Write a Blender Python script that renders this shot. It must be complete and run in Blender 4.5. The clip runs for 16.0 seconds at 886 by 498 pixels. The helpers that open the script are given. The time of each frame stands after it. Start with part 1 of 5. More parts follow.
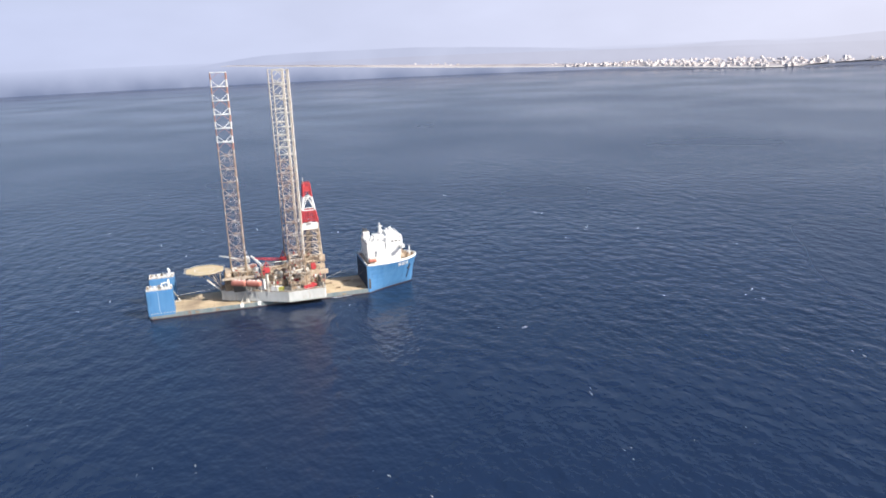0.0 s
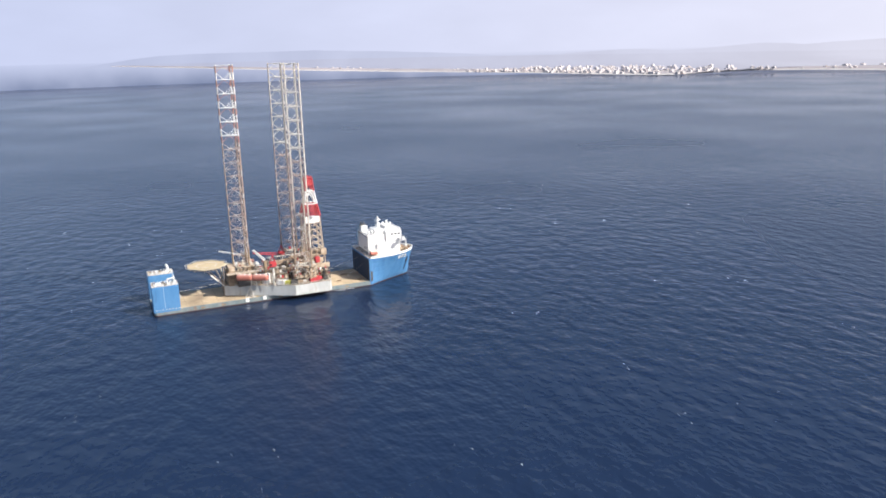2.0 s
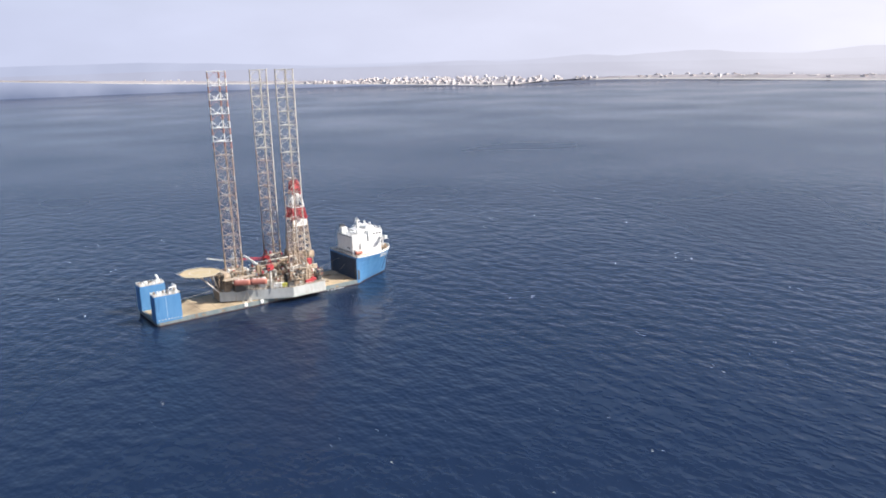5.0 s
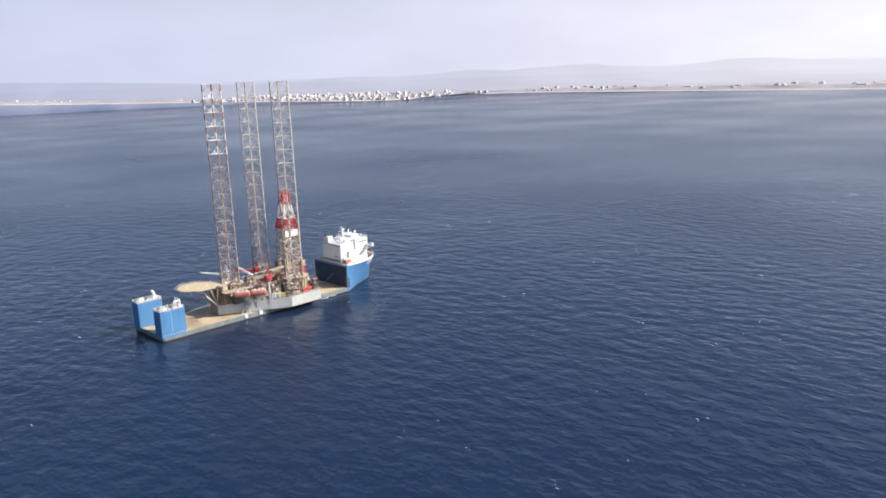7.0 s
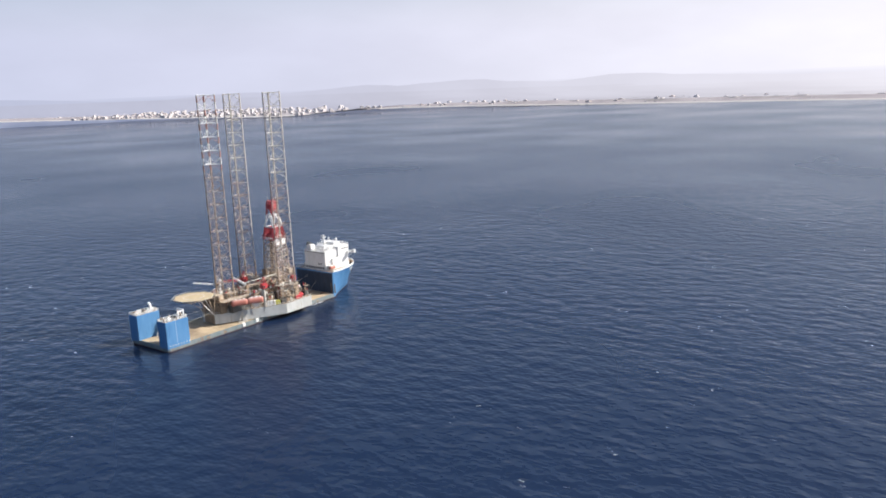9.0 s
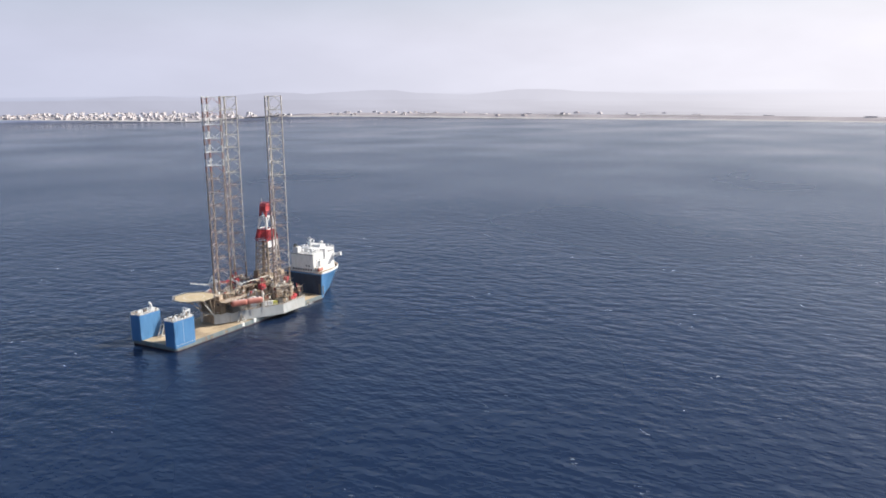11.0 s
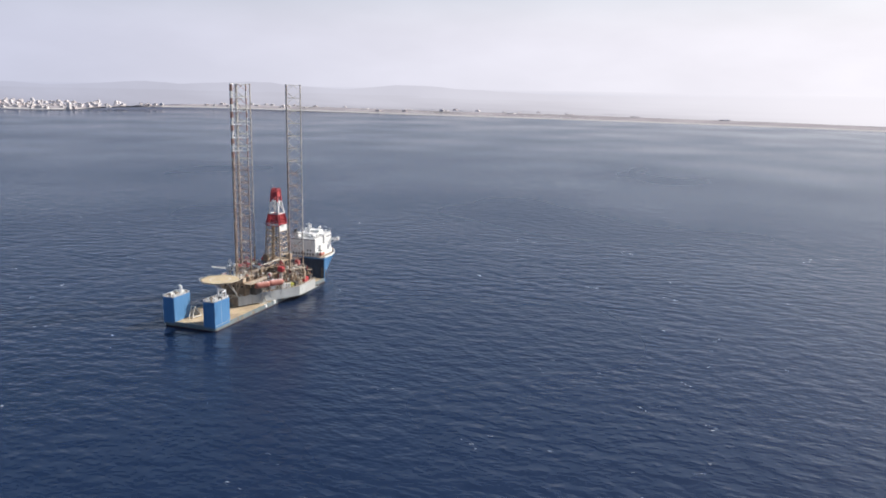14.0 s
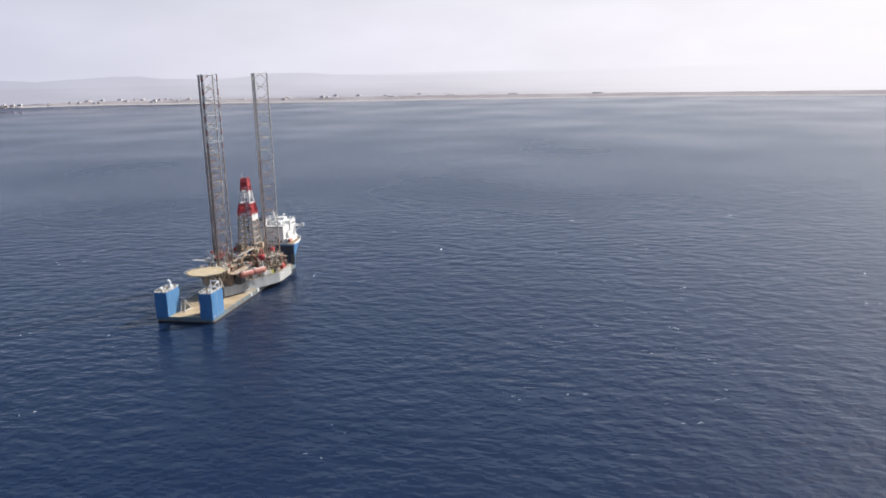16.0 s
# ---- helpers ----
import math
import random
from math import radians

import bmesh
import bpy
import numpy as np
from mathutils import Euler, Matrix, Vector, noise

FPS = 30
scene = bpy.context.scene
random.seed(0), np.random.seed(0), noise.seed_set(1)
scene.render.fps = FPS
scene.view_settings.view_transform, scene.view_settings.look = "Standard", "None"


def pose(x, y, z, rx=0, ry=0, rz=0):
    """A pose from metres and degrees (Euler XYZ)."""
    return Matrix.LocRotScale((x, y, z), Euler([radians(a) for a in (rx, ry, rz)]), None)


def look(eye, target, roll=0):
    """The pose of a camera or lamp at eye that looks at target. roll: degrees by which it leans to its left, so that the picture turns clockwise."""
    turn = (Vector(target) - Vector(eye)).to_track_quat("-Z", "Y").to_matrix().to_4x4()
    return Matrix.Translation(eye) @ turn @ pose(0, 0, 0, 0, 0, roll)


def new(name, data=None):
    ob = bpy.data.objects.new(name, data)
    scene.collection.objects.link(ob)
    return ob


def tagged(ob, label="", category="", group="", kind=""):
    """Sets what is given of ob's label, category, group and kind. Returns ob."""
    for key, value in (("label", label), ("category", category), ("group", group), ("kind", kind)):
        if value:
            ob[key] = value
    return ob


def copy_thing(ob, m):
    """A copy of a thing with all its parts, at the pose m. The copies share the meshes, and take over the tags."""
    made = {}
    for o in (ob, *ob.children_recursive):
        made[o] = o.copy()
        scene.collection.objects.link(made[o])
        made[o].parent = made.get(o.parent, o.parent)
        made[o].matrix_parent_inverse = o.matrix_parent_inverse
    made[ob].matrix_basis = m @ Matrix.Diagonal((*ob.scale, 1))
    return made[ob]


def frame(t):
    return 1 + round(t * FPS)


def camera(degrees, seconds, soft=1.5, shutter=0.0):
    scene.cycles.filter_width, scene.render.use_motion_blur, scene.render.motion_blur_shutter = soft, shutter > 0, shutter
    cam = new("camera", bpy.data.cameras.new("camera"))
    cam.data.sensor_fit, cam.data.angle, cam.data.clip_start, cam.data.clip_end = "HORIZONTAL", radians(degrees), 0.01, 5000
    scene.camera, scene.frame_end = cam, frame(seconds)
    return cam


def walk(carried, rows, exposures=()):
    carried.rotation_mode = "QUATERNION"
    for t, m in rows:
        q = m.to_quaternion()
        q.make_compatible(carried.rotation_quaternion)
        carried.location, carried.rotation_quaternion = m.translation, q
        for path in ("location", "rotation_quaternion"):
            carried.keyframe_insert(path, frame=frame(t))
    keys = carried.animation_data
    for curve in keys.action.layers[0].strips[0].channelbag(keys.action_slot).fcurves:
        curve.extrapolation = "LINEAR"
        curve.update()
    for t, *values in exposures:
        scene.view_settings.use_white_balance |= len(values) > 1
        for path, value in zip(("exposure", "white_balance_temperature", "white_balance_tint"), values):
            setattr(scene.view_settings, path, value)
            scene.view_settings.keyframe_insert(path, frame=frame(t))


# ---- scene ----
cam = camera(58.6, 16.0, soft=1.75)
PATH = [
    (0, (43.189, -474.915, 141.577), (43.7125, -473.0466, 141.0910), -2.54),
    (0.5, (26.642, -473.107, 140.990), (27.2326, -471.2581, 140.5072), -2.12),
    (1, (9.880, -471.085, 140.324), (10.5341, -469.2572, 139.8427), -1.72),
    (1.5, (-6.442, -468.797, 139.708), (-5.7261, -466.9926, 139.2257), -1.31),
    (2, (-22.862, -466.297, 139.166), (-22.0871, -464.5179, 138.6828), -1.55),
    (2.5, (-39.317, -463.558, 138.846), (-38.4831, -461.8055, 138.3622), -1.67),
    (3, (-56.220, -460.552, 138.615), (-55.3147, -458.8358, 138.1319), -1.73),
    (5.5, (-134.583, -436.104, 137.760), (-133.3772, -434.5762, 137.3000), -1.50),
    (6, (-149.918, -429.040, 137.447), (-148.6519, -427.5597, 136.9938), -1.27),
    (6.5, (-164.816, -421.926, 137.141), (-163.4965, -420.4906, 136.6968), -1.52),
    (7, (-179.867, -414.462, 136.888), (-178.4984, -413.0714, 136.4511), -2.29),
    (7.5, (-194.269, -406.830, 136.837), (-192.8477, -405.4906, 136.4061), -2.37),
    (8, (-208.623, -398.751, 136.758), (-207.1495, -397.4671, 136.3355), -2.32),
    (8.5, (-222.817, -390.583, 136.608), (-221.2986, -389.3489, 136.1922), -2.39),
    (9, (-237.286, -382.290, 136.386), (-235.7251, -381.1090, 135.9750), -2.48),
    (11.5, (-298.925, -334.028, 136.897), (-297.1849, -333.1224, 136.5071), 0.11),
    (12, (-311.666, -322.825, 136.582), (-309.8950, -321.9816, 136.1893), 0.83),
    (12.5, (-323.627, -311.857, 136.253), (-321.8440, -311.0414, 135.8556), 1.35),
    (13, (-335.196, -300.583, 135.903), (-333.3963, -299.8090, 135.5026), 1.27),
    (13.5, (-346.337, -288.676, 135.546), (-344.5140, -287.9561, 135.1459), 1.19),
    (14, (-356.953, -276.002, 135.175), (-355.1068, -275.3449, 134.7757), 1.06),
    (14.5, (-366.859, -262.893, 134.800), (-364.9913, -262.3046, 134.3947), 0.84),
    (15, (-376.086, -249.475, 134.373), (-374.2008, -248.9590, 133.9502), 0.05),
    (15.5, (-384.670, -236.064, 134.005), (-382.7685, -235.6225, 133.5698), -1.01),
    (16, (-393.155, -222.328, 133.815), (-391.2387, -221.9642, 133.3757), -1.53),
]
walk(cam, [(t, look(eye, target, roll)) for t, eye, target, roll in PATH],
     exposures=[(0, 0.77), (3, 0.75), (7, 0.69), (9, 0.61), (12, 0.46), (14, 0.43), (16, 0.43)])

# ---- world and sun ----
SUN_EL, SUN_AZ = 38.0, -46.0          # degrees; azimuth from +x, towards -y
world = bpy.data.worlds.new("world")
scene.world = world
world.use_nodes = True
wn, wl = world.node_tree.nodes, world.node_tree.links
sky = wn.new("ShaderNodeTexSky")
sky.sky_type, sky.sun_disc = "NISHITA", False
sky.sun_elevation, sky.sun_rotation = radians(SUN_EL), radians(90 - SUN_AZ)
sky.altitude, sky.air_density, sky.dust_density, sky.ozone_density = 130.0, 1.0, 2.0, 2.0
# milky haze that thickens towards the horizon, cool away from the sun and warm towards it
where = wn.new("ShaderNodeTexCoord")
axes = wn.new("ShaderNodeSeparateXYZ")
wl.new(where.outputs["Generated"], axes.inputs[0])


def world_math(op, a, b, clamp=False):
    node = wn.new("ShaderNodeMath")
    node.operation, node.use_clamp = op, clamp
    for i, q in enumerate((a, b)):
        if isinstance(q, (int, float)):
            node.inputs[i].default_value = q
        else:
            wl.new(q, node.inputs[i])
    return node.outputs[0]


band = wn.new("ShaderNodeMapRange")
band.interpolation_type = "SMOOTHSTEP"
for key, value in (("From Min", 0.05), ("From Max", 0.22), ("To Min", 1.0), ("To Max", 0.0)):
    band.inputs[key].default_value = value
wl.new(axes.outputs["Z"], band.inputs["Value"])
thick = band.outputs["Result"]
side = world_math("ADD", world_math("MULTIPLY", axes.outputs["X"], math.cos(radians(SUN_AZ))), world_math("MULTIPLY", axes.outputs["Y"], math.sin(radians(SUN_AZ))))
tone = wn.new("ShaderNodeValToRGB")
AIR_COOL, AIR_MIDDLE, AIR_WARM = (0.33, 0.37, 0.52, 1), (0.475, 0.485, 0.59, 1), (0.79, 0.76, 0.80, 1)
tone.color_ramp.elements[0].color, tone.color_ramp.elements[1].color = AIR_COOL, AIR_WARM
middle = tone.color_ramp.elements.new(0.5)
middle.color = AIR_MIDDLE
wl.new(world_math("ADD", world_math("MULTIPLY", side, 0.5), 0.5), tone.inputs["Fac"])
haze = wn.new("ShaderNodeMix")
haze.data_type = "RGBA"
tenfold = wn.new("ShaderNodeVectorMath")
tenfold.operation = "SCALE"
tenfold.inputs["Scale"].default_value = 11.0
cloud_map = wn.new("ShaderNodeMapping")
cloud_map.inputs["Scale"].default_value = (3.0, 3.0, 9.0)
wl.new(where.outputs["Generated"], cloud_map.inputs["Vector"])
cloud = wn.new("ShaderNodeTexNoise")
cloud.inputs["Scale"].default_value, cloud.inputs["Detail"].default_value = 2.2, 6.0
wl.new(cloud_map.outputs["Vector"], cloud.inputs["Vector"])
veil = wn.new("ShaderNodeMapRange")
for key, value in (("From Min", 0.35), ("From Max", 0.75), ("To Min", 0.98), ("To Max", 1.06)):
    veil.inputs[key].default_value = value
wl.new(cloud.outputs["Fac"], veil.inputs["Value"])
veiled = wn.new("ShaderNodeVectorMath")
veiled.operation = "SCALE"
wl.new(tone.outputs["Color"], veiled.inputs[0])
wl.new(veil.outputs["Result"], veiled.inputs["Scale"])
wl.new(veiled.outputs[0], tenfold.inputs[0])
wl.new(thick, haze.inputs["Factor"])
wl.new(sky.outputs["Color"], haze.inputs["A"])
wl.new(tenfold.outputs[0], haze.inputs["B"])
wl.new(haze.outputs["Result"], wn["Background"].inputs["Color"])
wn["Background"].inputs["Strength"].default_value = 0.088

sun_data = bpy.data.lights.new("sun", "SUN")
sun_data.energy, sun_data.angle, sun_data.color = 4.5, radians(0.6), (1.0, 0.94, 0.86)
sun = new("sun", sun_data)
ce = math.cos(radians(SUN_EL))
toward = Vector((ce * math.cos(radians(SUN_AZ)), ce * math.sin(radians(SUN_AZ)), math.sin(radians(SUN_EL))))
sun.matrix_world = look(toward * 900, (0, 0, 0))


# ---- materials ----
def material(name, color, rough=0.6, metal=0.0, second=None, scale=1.0, detail=4.0, spread=(0.35, 0.65), bump=0.0, bump_scale=None,
             streak=None, third=None, third_scale=0.2, third_at=(0.55, 0.7)):
    """A painted or worn surface: two colours mixed by noise, a third in patches, relief from finer noise; streak stretches the noise upright."""
    m = bpy.data.materials.new(name)
    m.use_nodes = True
    n, l = m.node_tree.nodes, m.node_tree.links
    b = n["Principled BSDF"]
    b.inputs["Roughness"].default_value, b.inputs["Metallic"].default_value = rough, metal
    coord = n.new("ShaderNodeTexCoord")
    source = coord.outputs["Object"]
    if streak:
        mp = n.new("ShaderNodeMapping")
        mp.inputs["Scale"].default_value = streak
        l.new(source, mp.inputs["Vector"])
        source = mp.outputs["Vector"]
    last = None
    if second:
        tex = n.new("ShaderNodeTexNoise")
        tex.inputs["Scale"].default_value, tex.inputs["Detail"].default_value = scale, detail
        l.new(source, tex.inputs["Vector"])
        ramp = n.new("ShaderNodeValToRGB")
        ramp.color_ramp.elements[0].position, ramp.color_ramp.elements[1].position = spread
        ramp.color_ramp.elements[0].color, ramp.color_ramp.elements[1].color = (*color, 1), (*second, 1)
        l.new(tex.outputs["Fac"], ramp.inputs["Fac"])
        last = ramp.outputs["Color"]
        if third:
            tex3 = n.new("ShaderNodeTexNoise")
            tex3.inputs["Scale"].default_value, tex3.inputs["Detail"].default_value = third_scale, 5.0
            l.new(source, tex3.inputs["Vector"])
            rng = n.new("ShaderNodeMapRange")
            rng.inputs["From Min"].default_value, rng.inputs["From Max"].default_value = third_at
            l.new(tex3.outputs["Fac"], rng.inputs["Value"])
            mix = n.new("ShaderNodeMix")
            mix.data_type = "RGBA"
            l.new(rng.outputs["Result"], mix.inputs["Factor"])
            l.new(last, mix.inputs["A"])
            mix.inputs["B"].default_value = (*third, 1)
            last = mix.outputs["Result"]
        l.new(last, b.inputs["Base Color"])
    else:
        b.inputs["Base Color"].default_value = (*color, 1)
    if bump:
        tb = n.new("ShaderNodeTexNoise")
        tb.inputs["Scale"].default_value, tb.inputs["Detail"].default_value = bump_scale or scale * 4, 3.0
        l.new(coord.outputs["Object"], tb.inputs["Vector"])
        bp = n.new("ShaderNodeBump")
        bp.inputs["Strength"].default_value, bp.inputs["Distance"].default_value = bump, 0.1
        l.new(tb.outputs["Fac"], bp.inputs["Height"])
        l.new(bp.outputs["Normal"], b.inputs["Normal"])
    return m


def sea_material():
    m = bpy.data.materials.new("sea_water")
    m.use_nodes = True
    n, l = m.node_tree.nodes, m.node_tree.links
    b = n["Principled BSDF"]
    b.inputs["Base Color"].default_value = (0.0082, 0.0186, 0.049, 1)
    b.inputs["IOR"].default_value = 1.333
    coord = n.new("ShaderNodeTexCoord")
    heights = []
    for scale, stretch, turn, weight, detail in ((0.03, (1, 0.6, 1), 12, 0.45, 2.0), (0.125, (1, 0.62, 1), 7, 0.76, 2.4), (0.4, (1, 0.7, 1), -8, 0.1, 2.0)):
        mp = n.new("ShaderNodeMapping")
        mp.inputs["Rotation"].default_value, mp.inputs["Scale"].default_value = (0, 0, radians(turn)), stretch
        l.new(coord.outputs["Object"], mp.inputs["Vector"])
        tx = n.new("ShaderNodeTexNoise")
        tx.inputs["Scale"].default_value, tx.inputs["Detail"].default_value, tx.inputs["Roughness"].default_value = scale, detail, 0.55
        l.new(mp.outputs["Vector"], tx.inputs["Vector"])
        mul = n.new("ShaderNodeMath")
        mul.operation = "MULTIPLY"
        mul.inputs[1].default_value = weight
        l.new(tx.outputs["Fac"], mul.inputs[0])
        heights.append(mul.outputs[0])
    total = heights[0]
    for h in heights[1:]:
        add = n.new("ShaderNodeMath")
        l.new(total, add.inputs[0]), l.new(h, add.inputs[1])
        total = add.outputs[0]
    bp = n.new("ShaderNodeBump")
    bp.inputs["Strength"].default_value, bp.inputs["Distance"].default_value = 1.0, 1.7
    l.new(total, bp.inputs["Height"])
    l.new(bp.outputs["Normal"], b.inputs["Normal"])
    # gusts: smoother and rougher patches of water
    gust = n.new("ShaderNodeTexNoise")
    gust.inputs["Scale"].default_value, gust.inputs["Detail"].default_value = 0.003, 1.5
    l.new(coord.outputs["Object"], gust.inputs["Vector"])
    rng = n.new("ShaderNodeMapRange")
    rng.inputs["From Min"].default_value, rng.inputs["From Max"].default_value = 0.2, 0.8
    rng.inputs["To Min"].default_value, rng.inputs["To Max"].default_value = 0.2, 0.31
    l.new(gust.outputs["Fac"], rng.inputs["Value"])
    # towards the shore the chop is short and fine: less relief and a gloss of its own
    reach = n.new("ShaderNodeVectorMath")
    reach.operation = "LENGTH"
    l.new(coord.outputs["Object"], reach.inputs[0])
    relief = n.new("ShaderNodeFloatCurve")
    spot = n.new("ShaderNodeMath")
    spot.operation, spot.use_clamp = "DIVIDE", True
    spot.inputs[1].default_value = 5000.0
    l.new(reach.outputs["Value"], spot.inputs[0]), l.new(spot.outputs[0], relief.inputs["Value"])
    bend = relief.mapping.curves[0]
    bend.points[0].location, bend.points[1].location = (0.0, 1.0), (1.0, 0.16)
    for at, height in ((0.05, 1.0), (0.3, 0.36), (0.6, 0.26)):
        bend.points.new(at, height)
    relief.mapping.update()
    l.new(relief.outputs["Value"], bp.inputs["Strength"])
    fine = n.new("ShaderNodeMapRange")
    for key, value in (("From Min", 400.0), ("From Max", 3600.0), ("To Min", 0.0), ("To Max", -0.07)):
        fine.inputs[key].default_value = value
    l.new(reach.outputs["Value"], fine.inputs["Value"])
    rough = n.new("ShaderNodeMath")
    l.new(rng.outputs["Result"], rough.inputs[0]), l.new(fine.outputs["Result"], rough.inputs[1])
    l.new(rough.outputs[0], b.inputs["Roughness"])
    return m


SEA = sea_material()
BLUE = material("blue_hull_paint", (0.06, 0.19, 0.39), 0.5, second=(0.085, 0.225, 0.43), scale=0.35, streak=(1, 1, 0.25), third=(0.05, 0.14, 0.28), third_scale=0.5, third_at=(0.6, 0.8), bump=0.1)
LOWBLUE = material("scuffed_lower_hull_paint", (0.14, 0.19, 0.205), 0.6, second=(0.23, 0.255, 0.255), scale=0.3, streak=(1, 1, 0.4), third=(0.20, 0.12, 0.08), third_scale=0.4, bump=0.15)
# navy paint, darkened further to take in shade on the bow's aft face
NAVY = material("darkened_navy_paint", (0.012, 0.026, 0.058), 0.65, second=(0.018, 0.037, 0.08), scale=0.4, streak=(1, 1, 0.3))
LEGTAN = material("rusty_leg_steel", (0.42, 0.32, 0.27), 0.7, second=(0.28, 0.19, 0.16), scale=0.3, third=(0.56, 0.52, 0.48), third_scale=0.35, third_at=(0.52, 0.6))
BOOT = material("dark_red_antifouling", (0.05, 0.03, 0.03), 0.7, second=(0.08, 0.05, 0.04), scale=0.5)
DECK = material("dusty_tan_deck", (0.55, 0.43, 0.29), 0.8, second=(0.43, 0.34, 0.22), scale=0.18, third=(0.25, 0.19, 0.13), third_scale=0.07, third_at=(0.5, 0.75), bump=0.3)
WHITE = material("white_ship_paint", (0.79, 0.79, 0.78), 0.5, second=(0.69, 0.69, 0.67), scale=0.6, streak=(1, 1, 0.3), bump=0.05)
GREYHULL = material("pale_grey_rig_paint", (0.52, 0.53, 0.52), 0.55, second=(0.42, 0.43, 0.42), scale=0.3, streak=(1, 1, 0.3), third=(0.34, 0.27, 0.2), third_scale=0.5, third_at=(0.6, 0.8), bump=0.1)
TAN = material("rusty_tan_steel", (0.50, 0.41, 0.31), 0.7, second=(0.34, 0.25, 0.18), scale=0.3, third=(0.58, 0.51, 0.41), third_scale=0.15)
PALE = material("weathered_pale_steel", (0.62, 0.60, 0.55), 0.6, second=(0.5, 0.46, 0.4), scale=0.4)
RED = material("signal_red_paint", (0.50, 0.05, 0.06), 0.55, second=(0.38, 0.045, 0.05), scale=0.8)
ORANGE = material("orange_lifeboat_shell", (0.46, 0.17, 0.13), 0.5, second=(0.40, 0.14, 0.1), scale=0.8)
SCALE = material("pale_blue_marks", (0.3, 0.42, 0.55), 0.6)
CANOPY = material("salmon_canopy", (0.54, 0.30, 0.25), 0.5, second=(0.48, 0.26, 0.22), scale=0.8)
DARK = material("dark_machinery", (0.06, 0.06, 0.06), 0.6, second=(0.11, 0.10, 0.09), scale=0.8)
BROWN = material("brown_machinery", (0.22, 0.155, 0.105), 0.7, second=(0.33, 0.25, 0.17), scale=0.6)
GLASS = material("dark_window_glass", (0.02, 0.025, 0.03), 0.12)
FOAM = material("sea_foam", (0.75, 0.78, 0.8), 0.9)
HELI = material("sandy_helideck_paint", (0.52, 0.42, 0.27), 0.8, second=(0.44, 0.36, 0.23), scale=0.4, bump=0.1)
# field colours lifted towards pale mauve to carry the distance haze
LAND = material("coastal_plain_haze_tint", (0.29, 0.268, 0.285), 0.95, second=(0.36, 0.335, 0.35), scale=0.006, third=(0.22, 0.21, 0.215), third_scale=0.004)
BEACH = material("pale_beach_sand", (0.50, 0.48, 0.47), 0.95, second=(0.44, 0.42, 0.41), scale=0.02)


